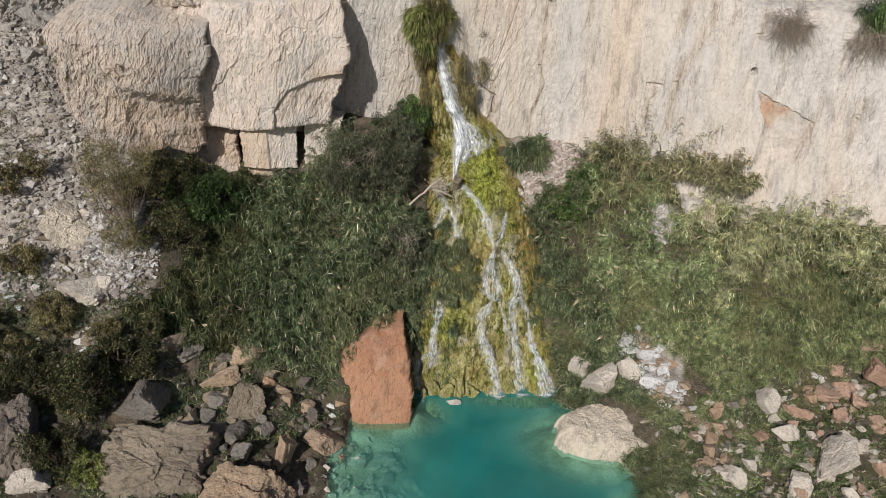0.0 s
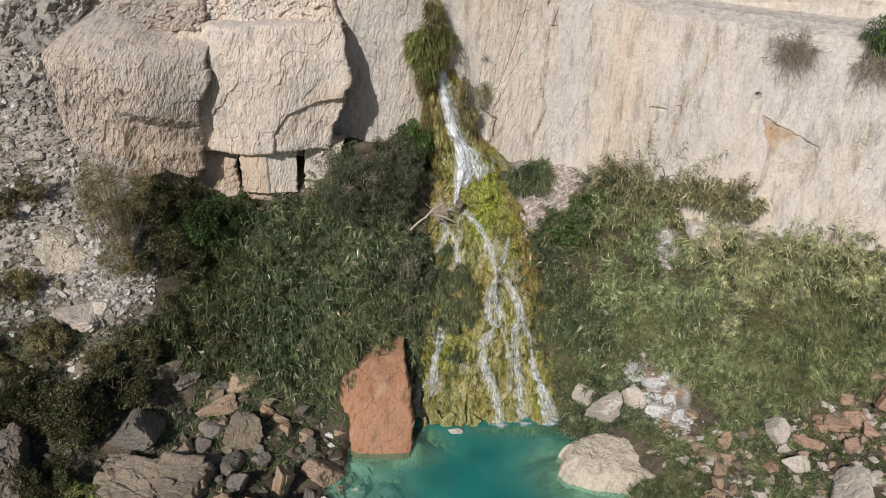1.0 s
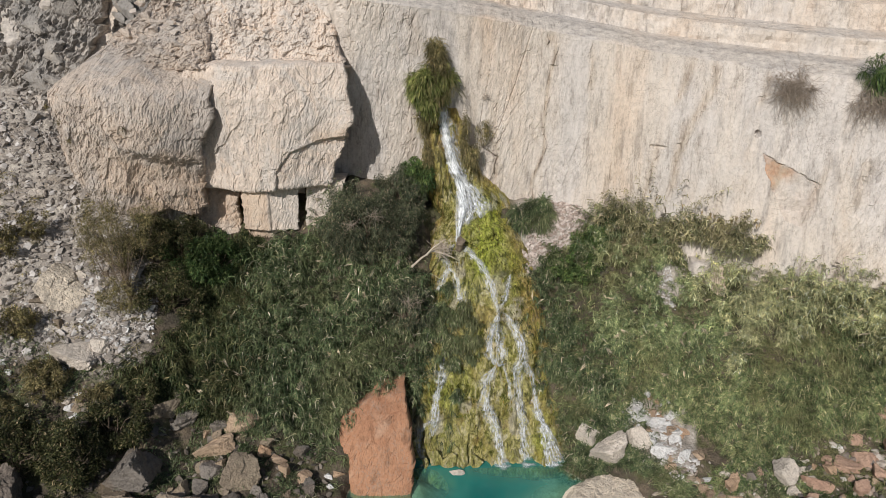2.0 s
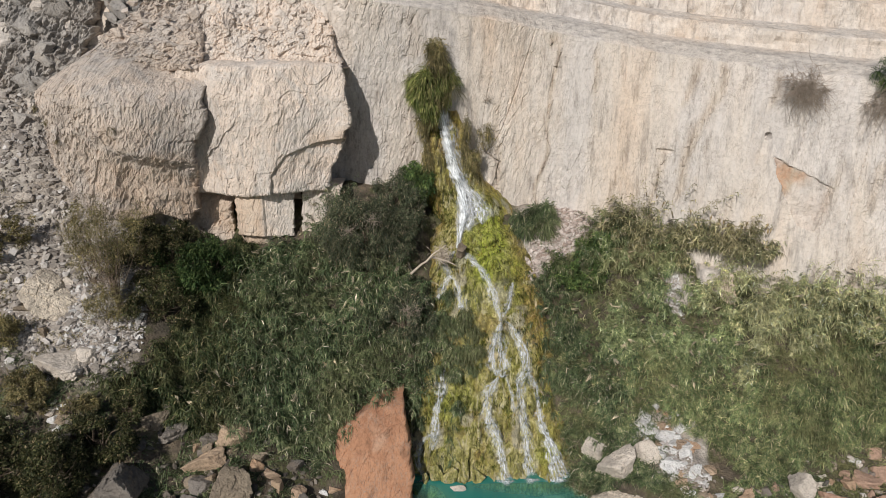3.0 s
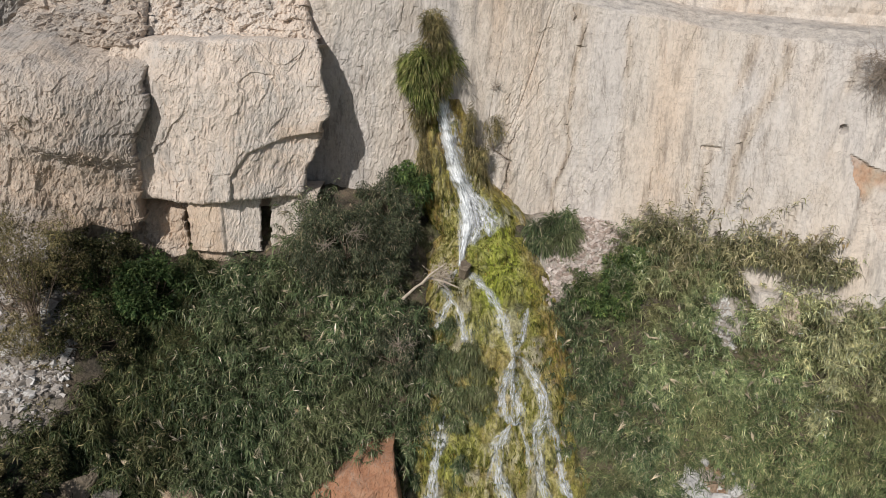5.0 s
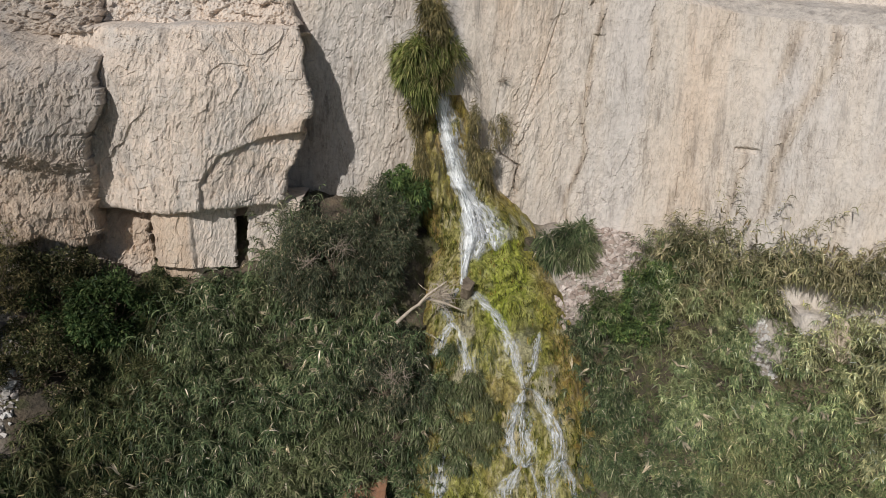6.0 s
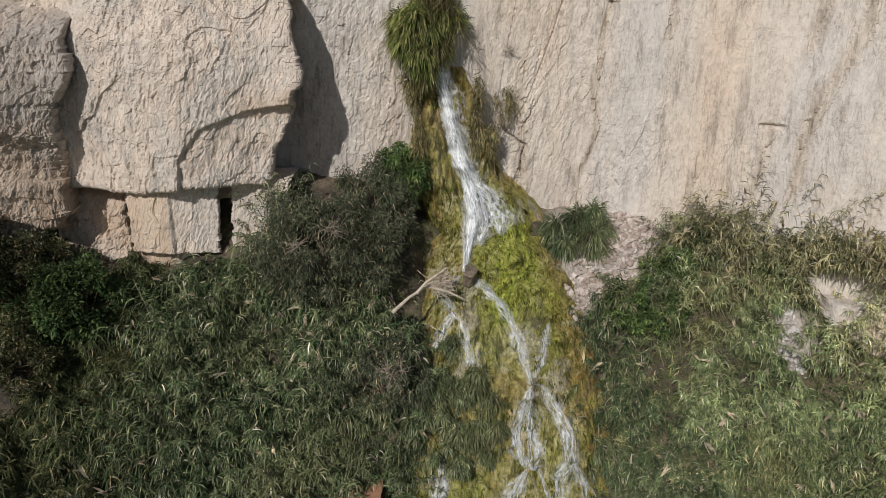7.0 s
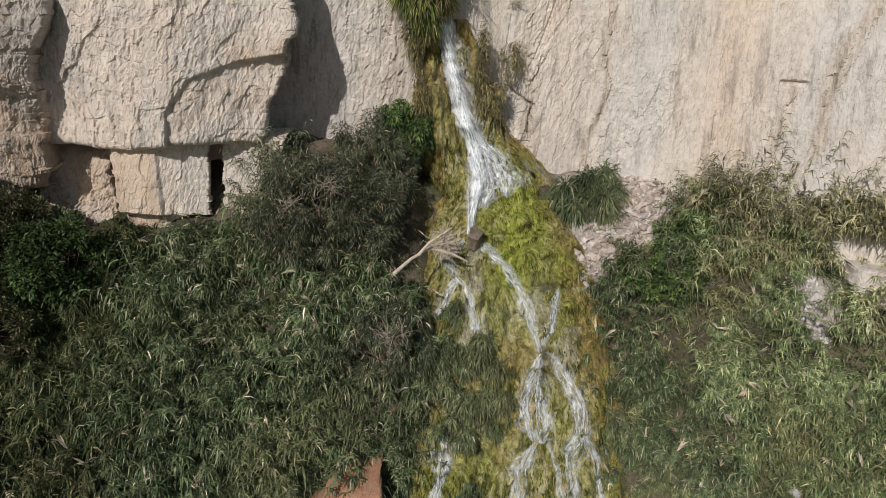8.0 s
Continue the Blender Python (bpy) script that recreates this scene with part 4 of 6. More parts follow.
def dome_boulder(name, place, half, height, tilt, turn, seed, material, label, steep=5.0, n=150):
    """A broad low boulder: steep round its edge, nearly flat and flaky on top."""
    r, th = np.meshgrid(np.linspace(0.0, 1.0, n) ** 0.7, np.linspace(0, 2 * math.pi, 2 * n))
    d = xyz(np.cos(th), np.sin(th), 0)
    rim = 1 + 0.12 * fbm(d * 1.1, 3, seed) + 0.04 * fbm(d * 4, 3, seed + 1) + 0.10 * facets(d * 1.7, seed + 6, 1.2) + 0.08 * np.abs(np.sin(2 * th.ravel()))
    X, Y = r.ravel() * np.cos(th).ravel() * rim * half[0], r.ravel() * np.sin(th).ravel() * rim * half[1]
    Z = height * (1 - r.ravel() ** steep) - 0.35 * r.ravel() ** 8 + tilt[0] * X + tilt[1] * Y
    p = xyz(X, Y, Z) + seed
    Z = Z + (0.10 * fbm(p * 1.3, 3, seed + 2) + 0.10 * facets(p * (1.1, 1.1, 2.5), seed + 3, 1.3) + 0.05 * facets(p * (3, 3, 6), seed + 4, 1.4) + 0.025 * facets(p * 9, seed + 5, 1.5)) * (0.4 + 0.6 * (1 - r.ravel() ** 6))
    c, si = math.cos(turn), math.sin(turn)
    v = np.stack((place[0] + c * X - si * Y, place[1] + si * X + c * Y, place[2] + Z), 1)
    ob = put(name, quads_mesh(name, v, grid_faces(n, 2 * n)), material)
    return tagged(ob, label, "boulder")


dome_boulder("pool_boulder", (5.15, 16.75, 0.0), (1.92, 1.0), 0.56, (-0.03, 0.14), -0.14, 207, SANDY, "broad low cream boulder standing in the pool's edge", steep=14.0)
shapes = [rock_mesh("stone_shape", 100 + i, None, 4, 0.045, count=8 + i % 4, chip=0.8)[0] for i in range(9)]
fine_shapes = [rock_mesh("stone_shape", 140 + i, None, 6, 0.04, count=11, chip=0.7, freq=2.0)[0] for i in range(4)]


def scatter(rows, material, label, seed, slab=False):
    rng = random.Random(seed)
    for k, (x, y, w, h) in enumerate(rows):
        me = (fine_shapes if w > 0.5 else shapes)[rng.randrange(4 if w > 0.5 else 9)].copy()
        z = float(ground_h(np.array([x]), np.array([y]))[0])
        tall = h * (1.05 if not slab else 0.6)
        tilt = (rng.uniform(-0.25, 0.25), rng.uniform(-0.25, 0.25), rng.uniform(-0.5, 0.5) + rng.choice((0, 3.14)))
        stone("boulder" if w > 0.35 else "stone", me, (x, y + 0.3 * w, z + 0.35 * tall), (w * 1.14, min(w, h * 1.25) * 1.14, tall * 1.12), tilt, material,
              label, "boulder" if w > 0.35 else "stone", "stones round the pool")


# stones by kind: x, y, half width, half height
BROWN_STONES = [
    
    (-5.72, 16.48, 0.51, 0.47), (-7.9, 17.93, 0.5, 0.33),
    (-8.46, 17.13, 0.37, 0.2),
]
GREY_STONES = [
    (-11.18, 14.41, 0.43, 0.79), (-8.28, 15.95, 0.72, 0.62), (-12.11, 16.72, 0.33, 0.35),
    (-5.76, 15.52, 0.4, 0.39), (-5.49, 15.11, 0.31, 0.31), (-6.5, 15.58, 0.4, 0.35), (-5.19, 16.37, 0.26, 0.16),
    (-5.04, 16.04, 0.26, 0.24), (-7.03, 15.54, 0.31, 0.23), (-7.45, 15.44, 0.23, 0.23), (-3.91, 14.51, 0.23, 0.17),
    (-3.74, 15.41, 0.2, 0.17),
]
TAN_STONES = [
    (-4.44, 15.22, 0.4, 0.6), (-3.58, 16.03, 0.75, 0.42), (-6.43, 17.28, 0.66, 0.3), (-6.06, 17.98, 0.5, 0.36),
    (-5.27, 17.64, 0.21, 0.21), (-4.93, 17.53, 0.29, 0.2), (-4.57, 17.27, 0.2, 0.28), (-4.03, 17.3, 0.22, 0.19),
    (-3.22, 17.74, 0.21, 0.15), (-2.94, 16.0, 0.19, 0.18), (-2.73, 16.57, 0.13, 0.12), (7.9, 16.5, 0.26, 0.28),
    (7.51, 16.24, 0.19, 0.16), (7.89, 16.17, 0.24, 0.21), (7.11, 16.68, 0.18, 0.15), (7.31, 17.58, 0.22, 0.19),
    (6.51, 17.41, 0.24, 0.15), (7.46, 15.69, 0.2, 0.19), (7.34, 15.3, 0.19, 0.19), (7.65, 15.11, 0.14, 0.21),
    (6.69, 15.51, 0.22, 0.19), (7.18, 14.97, 0.17, 0.15), (7.05, 15.82, 0.16, 0.14),
]
WHITE_STONES = [
    (-12.43, 18.0, 0.21, 0.15), (-12.29, 17.88, 0.16, 0.16), (-10.18, 17.16, 0.16, 0.11), (-10.36, 17.65, 0.2, 0.15),
    (-9.96, 17.41, 0.13, 0.1), (-3.47, 17.7, 0.14, 0.14), (-3.4, 17.4, 0.12, 0.14), (6.52, 19.02, 0.27, 0.11),
    (6.84, 18.59, 0.37, 0.21), (6.33, 18.54, 0.23, 0.17), (6.41, 18.00, 0.38, 0.3), (6.42, 17.18, 0.17, 0.12),
    (6.64, 17.04, 0.16, 0.13), (7.26, 16.87, 0.16, 0.11), (6.83, 17.53, 0.2, 0.13), (6.01, 19.23, 0.27, 0.2),
    (5.82, 19.45, 0.22, 0.16), (11.11, 17.56, 0.17, 0.15),
]
PALE_STONES = [
    (-10.32, 13.56, 0.55, 0.34),
    (-10.36, 18.51, 0.71, 0.46), 
    (4.4, 18.95, 0.66, 0.46), (4.95, 18.15, 0.55, 0.6), (5.65, 18.45, 0.4, 0.4), (9.38, 16.54, 0.4, 0.44),
    (9.53, 15.47, 0.35, 0.31), (10.41, 14.47, 0.82, 0.44), (11.4, 14.24, 0.32, 0.26), (9.23, 13.9, 0.52, 0.35),
    (11.12, 15.01, 0.35, 0.2), (7.77, 14.32, 0.37, 0.3), (8.32, 14.85, 0.23, 0.18), (9.7, 14.56, 0.19, 0.16),
    (10.03, 14.23, 0.19, 0.15), (7.58, 14.51, 0.19, 0.16), (6.63, 16.21, 0.21, 0.16),
]
PINK_STONES = [
    (10.14, 16.27, 0.41, 0.19), (10.99, 15.94, 0.24, 0.25), (11.05, 16.81, 0.41, 0.23), (11.77, 17.12, 0.31, 0.3),
    (11.8, 16.42, 0.4, 0.3), (11.97, 15.79, 0.2, 0.19), (12.86, 17.43, 0.61, 0.53), (12.66, 17.98, 0.42, 0.25),
    (11.69, 17.69, 0.25, 0.2), (10.8, 17.22, 0.17, 0.13), (11.01, 16.39, 0.14, 0.11), (8.77, 16.93, 0.13, 0.12),
    (11.9, 15.45, 0.17, 0.15),
]


def broken_pieces(parent, zs, x0, x1, front, count, size, material, seed):
    """Blocks that have come loose from a crumbling layer and still sit in its face."""
    rng = random.Random(seed)
    kinds = [m.copy() for m in shapes[:5]]
    for m in kinds:
        m.materials.append(material)
    for _ in range(count):
        x, z = rng.uniform(x0, x1), rng.uniform(zs[0], zs[1])
        w = size[0] + (size[1] - size[0]) * rng.random() ** 2
        ob = put("broken_piece", kinds[rng.randrange(5)], None, parent)
        ob.matrix_world = Matrix.LocRotScale(Vector((x, float(front(x, z)) + 0.1 * w, z)), Euler((rng.uniform(-0.3, 0.3), rng.uniform(-0.4, 0.4), rng.uniform(-0.6, 0.6))), Vector((w, w * 0.7, w * rng.uniform(0.4, 0.8))))


broken_pieces(LAYER_B, (12.2, 14.6), -7.2, -3.6, lambda x, z: 22.58 + 0.62 * (z - 12), 44, (0.08, 0.26), BLOCK, 61)
broken_pieces(LAYER_A, (12.1, 14.2), -9.8, -7.4, lambda x, z: 22.05 + 1.05 * (z - 12), 40, (0.08, 0.28), BLOCKA, 62)
broken_pieces(CRAG_A, (9.5, 15.0), -15.0, -11.8, lambda x, z: 23.3 + 0.45 * (z - 9) - 0.25 * (x + 12), 30, (0.2, 0.7), GREYROCK, 63)
broken_pieces(CRAG_B, (12.8, 16.0), -10.6, -9.0, lambda x, z: 24.3 + 0.3 * (z - 13), 20, (0.2, 0.6), GREYROCK, 64)
for x, y, z, w, h in ((-0.3, 19.05, 0.2, 0.34, 0.42), (0.12, 18.98, 0.16, 0.3, 0.36), (0.5, 19.02, 0.22, 0.26, 0.42), (0.9, 19.05, 0.12, 0.26, 0.3), (-0.62, 18.98, 0.08, 0.2, 0.24)):
    stone("tufa_lump", fine_shapes[int(w * 100) % 4].copy(), (x, y, z), (w, w * 0.8, h), (0.1, 0.2, 4 * x), TUFA, "mossy ochre tufa lump at the pool's edge", "tufa")
stone("stone", shapes[2].copy(), (0.42, 18.55, 0.02), (0.3, 0.16, 0.12), (0.1, 0.1, 0.4), PALE, "pale stone awash below the fall", "stone")
scatter(BROWN_STONES, BROWN, "rough brown limestone boulder on the bank", 1)
scatter(GREY_STONES, GREY, "dark grey stone among boulders on the bank", 2)
scatter(TAN_STONES, TAN, "tan sandstone stone lying by the pool", 3)
scatter(WHITE_STONES, WHITE, "flat white broken limestone slab", 4, slab=True)
scatter(PALE_STONES, PALE, "pale cream rounded boulder among grass", 5)
scatter([(-11.5, 19.75, 0.85, 0.62)], SANDY, "sandy tan boulder half sunk in the scree", 15)
scatter(PINK_STONES, PINK, "pinkish sandstone boulder on the bank", 6)


def big_boulder(place, half, turn, seed, material, label):
    planes = [((-1, 0.1, 0.1), 0.92), ((1, -0.15, 0.2), 0.9), ((0.1, -1, 0.35), 0.9), ((0, 1, 0.2), 0.9), ((0.08, -0.25, 1), 0.78), ((-0.5, -0.2, 0.9), 0.95), ((0.7, -0.5, 0.5), 1.02), ((0, 0, -1), 0.8), ((-0.7, -0.7, 0.2), 1.08)]
    me, _ = rock_mesh("boulder", seed, planes, 6, 0.07, chip=1.0, freq=1.0)
    stone("boulder", me, place, half, turn, material, label, "boulder", "stones round the pool")


big_boulder((-7.5, 14.55, 0.95), (1.5, 0.95, 0.9), (0.05, 0.1, 0.1), 301, BROWN, "large rough grey-brown limestone boulder on the bank")
big_boulder((-5.25, 13.75, 0.62), (1.0, 0.8, 0.65), (0.05, -0.1, -0.2), 302, TAN, "large tan boulder beside the pool")
big_boulder((-11.3, 14.6, 1.75), (0.75, 0.8, 0.95), (0.1, 0.1, 0.5), 303, GREY, "large fractured dark grey boulder on the bank")


def loose(poly, count, size, materials, label, seed):
    """Cobbles strewn over a part of the bank."""
    rng = np.random.default_rng(seed)
    p = np.array(poly)
    x, y = rng.uniform(p[:, 0].min(), p[:, 0].max(), count * 4), rng.uniform(p[:, 1].min(), p[:, 1].max(), count * 4)
    k = inside(x, y, poly) & (basin(x, y) > 1.0)
    for i, (a, b) in enumerate(zip(x[k][:count], y[k][:count])):
        w = size[0] * (size[1] / size[0]) ** (rng.uniform() ** 1.6)
        scatter([(float(a), float(b), w, w * rng.uniform(0.55, 0.9))], materials[i % len(materials)], label, seed * 100 + i)


loose([(5.6, 13.4), (6.3, 16.3), (7.6, 17.2), (8.4, 16.6), (8.2, 13.4)], 24, (0.08, 0.22), (TAN, BROWN, PALE), "rounded brown cobble among grass", 7)
loose([(8.4, 13.4), (8.6, 16.8), (10.6, 17.6), (13.4, 18.2), (13.4, 13.4)], 44, (0.10, 0.28), (PINK, PALE, PINK, TAN), "rounded pinkish cobble among grass", 8)
loose([(-10.2, 15.2), (-10.2, 17.9), (-6.2, 18.0), (-5.8, 15.4)], 30, (0.14, 0.42), (GREY, GREY, BROWN), "broken grey-brown stone on the shaded bank", 13)
loose([(-13, 16.6), (-13, 18.9), (-9.2, 18.6), (-9.2, 17.0)], 20, (0.08, 0.26), (PALE, WHITE, BROWN), "pale broken stone among low scrub", 14)
loose([(-12.5, 13), (-12.5, 18), (-9, 18.2), (-6, 18), (-3.6, 18.2), (-3.2, 16.6), (-4, 13)], 40, (0.08, 0.26), (BROWN, GREY, TAN, GREY), "broken brown or grey stone on the bank", 9)
loose([(5.6, 19.75), (6.65, 19.7), (7.25, 18.9), (6.85, 17.3), (6.05, 17.9)], 46, (0.1, 0.3), (WHITE, WHITE, TAN), "white or rusty limestone slab in the heap", 11)
loose([(6.7, 14.4), (6.6, 17.0), (7.7, 17.2), (8.3, 16.2), (8.0, 14.4)], 18, (0.12, 0.26), (TAN, PALE, BROWN), "rounded tan cobble in the stony gully", 12)
loose([(-13.5, 18), (-13.5, 22.5), (-9.3, 20.6), (-9.3, 18.2)], 14, (0.1, 0.3), (BROWN, PALE), "angular pale stone lying on the scree", 10)


def pebbles(name, poly, count, size, material, label, seed):
    """Loose broken stone, too many to count, on the slope."""
    rng = np.random.default_rng(seed)
    p = np.array(poly)
    lo, hi = p.min(0), p.max(0)
    x, y = rng.uniform(lo[0], hi[0], count * 3), rng.uniform(lo[1], hi[1], count * 3)
    wob = 0.4 * fbm(xyz(x, y, 0), 2, seed)
    k = inside(x + wob, y + wob, poly)
    x, y = x[k][:count], y[k][:count]
    n = len(x)
    bm = bmesh.new()
    bmesh.ops.create_icosphere(bm, subdivisions=1, radius=1)
    d = np.array([v.co[:] for v in bm.verts])
    f = np.array([[v.index for v in q.verts] for q in bm.faces])
    bm.free()
    s = size[0] * (size[1] / size[0]) ** (rng.uniform(0, 1, n) ** 2.2)
    shape = d[None] * rng.uniform(0.45, 1.35, (n, len(d), 1)) * rng.uniform(0.45, 1.4, (n, 1, 3)) * (1, 1, 0.75) * s[:, None, None]
    a = rng.uniform(0, 6.3, n)
    c, si = np.cos(a)[:, None], np.sin(a)[:, None]
    v = np.stack((shape[..., 0] * c - shape[..., 1] * si, shape[..., 0] * si + shape[..., 1] * c, shape[..., 2]), -1)
    v += np.stack((x, y, ground_h(x, y) + 0.25 * s), 1)[:, None]
    me = quads_mesh(name, v.reshape(-1, 3), (f[None] + (np.arange(n) * len(d))[:, None, None]).reshape(-1, 3))
    return tagged(put(name, me, material), label, "scree", kind="stuff")


def pebble_material(name, stops):
    m, t, b = nodes_of(name)
    g = t.nodes.new("ShaderNodeNewGeometry")
    col = ramp(t, g.outputs["Random Per Island"], stops)
    n = noise_node(t, coords(t), 9, 5, 0.7)
    link(t, mix(t, col, ramp(t, n, [(0.3, grey(0.7)), (0.7, grey(1.15))]), 0.8, "MULTIPLY"), b.inputs["Base Color"])
    b.inputs["Roughness"].default_value = 0.93
    bump(t, n, b, 0.5, 0.02)
    return m


SCREE = pebble_material("scree_stone", [(0.0, (0.19, 0.17, 0.15)), (0.4, (0.32, 0.285, 0.255)), (0.8, (0.43, 0.395, 0.365)), (1.0, (0.60, 0.57, 0.55))])
GRAVEL = pebble_material("bank_gravel", [(0.0, (0.12, 0.11, 0.10)), (0.4, (0.24, 0.20, 0.17)), (0.75, (0.38, 0.30, 0.24)), (1.0, (0.52, 0.48, 0.44))])
# darker copy of bank_gravel: the left bank's shade is in its colour
SHADEGRAVEL = pebble_material("shaded_gravel", [(0.0, (0.06, 0.052, 0.045)), (0.5, (0.13, 0.11, 0.09)), (1.0, (0.30, 0.26, 0.22))])
CHIPS = pebble_material("white_chips", [(0.0, (0.32, 0.28, 0.25)), (0.5, (0.48, 0.45, 0.43)), (1.0, (0.66, 0.65, 0.64))])
pebbles("scree", [(-15, 17.6), (-16, 25), (-11.5, 24.6), (-11.0, 21.8), (-9.2, 21.2), (-8.6, 19.6), (-9.4, 18.3), (-11, 18.4), (-13, 17.6)], 9000, (0.02, 0.15), SCREE, "loose grey limestone scree on the slope", 1)
pebbles("scree", [(-11.0, 20.7), (-8.8, 20.6), (-8.8, 19.5), (-9.9, 19.0), (-10.7, 19.6)], 1500, (0.025, 0.13), CHIPS, "pale broken limestone scree", 2)
pebbles("gravel", [(-13, 18.5), (-9.1, 18.3), (-6.8, 18.4), (-3.5, 18.6), (-2.9, 16.6), (-3.7, 13), (-13, 12.8)], 1300, (0.03, 0.15), SHADEGRAVEL, "dark gravel on the bank, shade in its colour", 3)
pebbles("gravel", [(5.3, 13.2), (6.0, 16.0), (6.2, 17.5), (8.6, 17.2), (11, 18.3), (14, 18.8), (14, 13.2)], 1600, (0.03, 0.15), GRAVEL, "mixed brown and pink gravel on the bank", 4)
CHUTE = pebble_material("pinkish_chips", [(0.0, (0.33, 0.26, 0.22)), (0.5, (0.50, 0.42, 0.38)), (1.0, (0.64, 0.57, 0.53))])
pebbles("scree", [(2.3, 21.8), (2.6, 22.9), (3.3, 23.2), (3.7, 24.4), (5.2, 24.1), (4.9, 23.2), (3.9, 22.5), (3.0, 21.8)], 2400, (0.015, 0.10), CHUTE, "pale limestone chips at the cliff's foot", 5)
pebbles("scree", [(5.5, 19.85), (6.6, 19.7), (7.4, 17.6), (6.7, 16.8), (6.0, 17.8)], 520, (0.03, 0.12), CHIPS, "heap of white and rusty limestone chips", 6)
pebbles("scree", [(6.5, 22.6), (7.3, 22.3), (7.5, 21.3), (6.8, 21.3)], 300, (0.03, 0.09), CHIPS, "pale limestone chips in a gap between reeds", 7)
pebbles("pool_stones", [(-3.6, 13), (-3.0, 17), (-1.2, 17.3), (-0.6, 15.5), (-0.8, 12.5)], 110, (0.10, 0.42), PALE, "pale stones under the shallow water", 8)

# ---- the falling water ----


def stream(name, path, width, out, parent, material, seed=0, wander=0.04, n=5, rag=0.45, arch=0.04, open_top=False):
    """A ribbon of water that follows the apron along points (x, z), out metres in front of it."""
    path = np.array(path, float)
    t = np.concatenate(([0], np.cumsum(np.linalg.norm(np.diff(path, axis=0), axis=1))))
    s = np.arange(0, t[-1], 0.05)
    cx, cz = np.interp(s, t, path[:, 0]), np.interp(s, t, path[:, 1])
    cx = cx + wander * (fbm(xyz(s * 1.4, seed, 0), 3, seed + 3) - vnoise(xyz(0.0, seed, 0), seed + 3)[0])
    wd = np.interp(s / t[-1], np.linspace(0, 1, len(width)), width) * np.clip(1 + rag * fbm(xyz(s * 2.0, seed + 9, 0), 2, seed), 0.3, 2)
    wd = wd * (1.0 if open_top else 0.25 + 0.75 * smooth(0, 0.12, s / t[-1])) * (1.0 if path[-1][1] < 0.5 else 0.35 + 0.65 * smooth(1, 0.8, s / t[-1]))
    front = tufa_front(cx, cz)
    k = np.ones(9) / 9
    front = np.convolve(np.pad(front, 4, mode="edge"), k, "valid")
    front = np.minimum(front, tufa_front(cx, cz))
    verts, uvs = [], []
    for j in range(n):
        u = j / (n - 1)
        x = cx + (u - 0.5) * wd
        verts.append(np.stack((x, front - out - arch * math.sin(math.pi * u), cz), 1))
        uvs.append(np.stack((np.full(len(s), u), s + seed * 5.3), 1))
    v = np.stack(verts, 1).reshape(-1, 3)
    uv = np.stack(uvs, 1).reshape(-1, 2)
    f = grid_faces(n, len(s))
    me = quads_mesh(name, v, f, True)
    layer = me.uv_layers.new(name="UVMap")
    layer.data.foreach_set("uv", uv[f.ravel()].astype(np.float32).ravel())
    ob = put(name, me, material, parent)
    ob.matrix_parent_inverse = Matrix.Translation(-parent.location)
    return ob


fall = tagged(empty("waterfall", (0.3, 22.4, 6.2)), "white waterfall spreading into thin streams over mossy tufa", "waterfall")
JETS = [
    ([(-0.22, 10.7), (-0.11, 10.1), (0.02, 9.4), (0.25, 8.5), (0.5, 7.8), (0.57, 7.25), (0.36, 6.3)], (0.40, 0.46, 0.52, 0.58, 0.58, 0.52, 0.44), 0.14),
    ([(0.35, 8.3), (0.6, 8.0), (0.95, 7.65), (1.12, 7.2), (1.15, 6.9)], (0.25, 0.5, 0.7, 0.6, 0.4), 0.10),
    ([(0.45, 7.9), (0.75, 7.6), (0.85, 7.1), (0.7, 6.7)], (0.15, 0.4, 0.45, 0.3), 0.08),
]
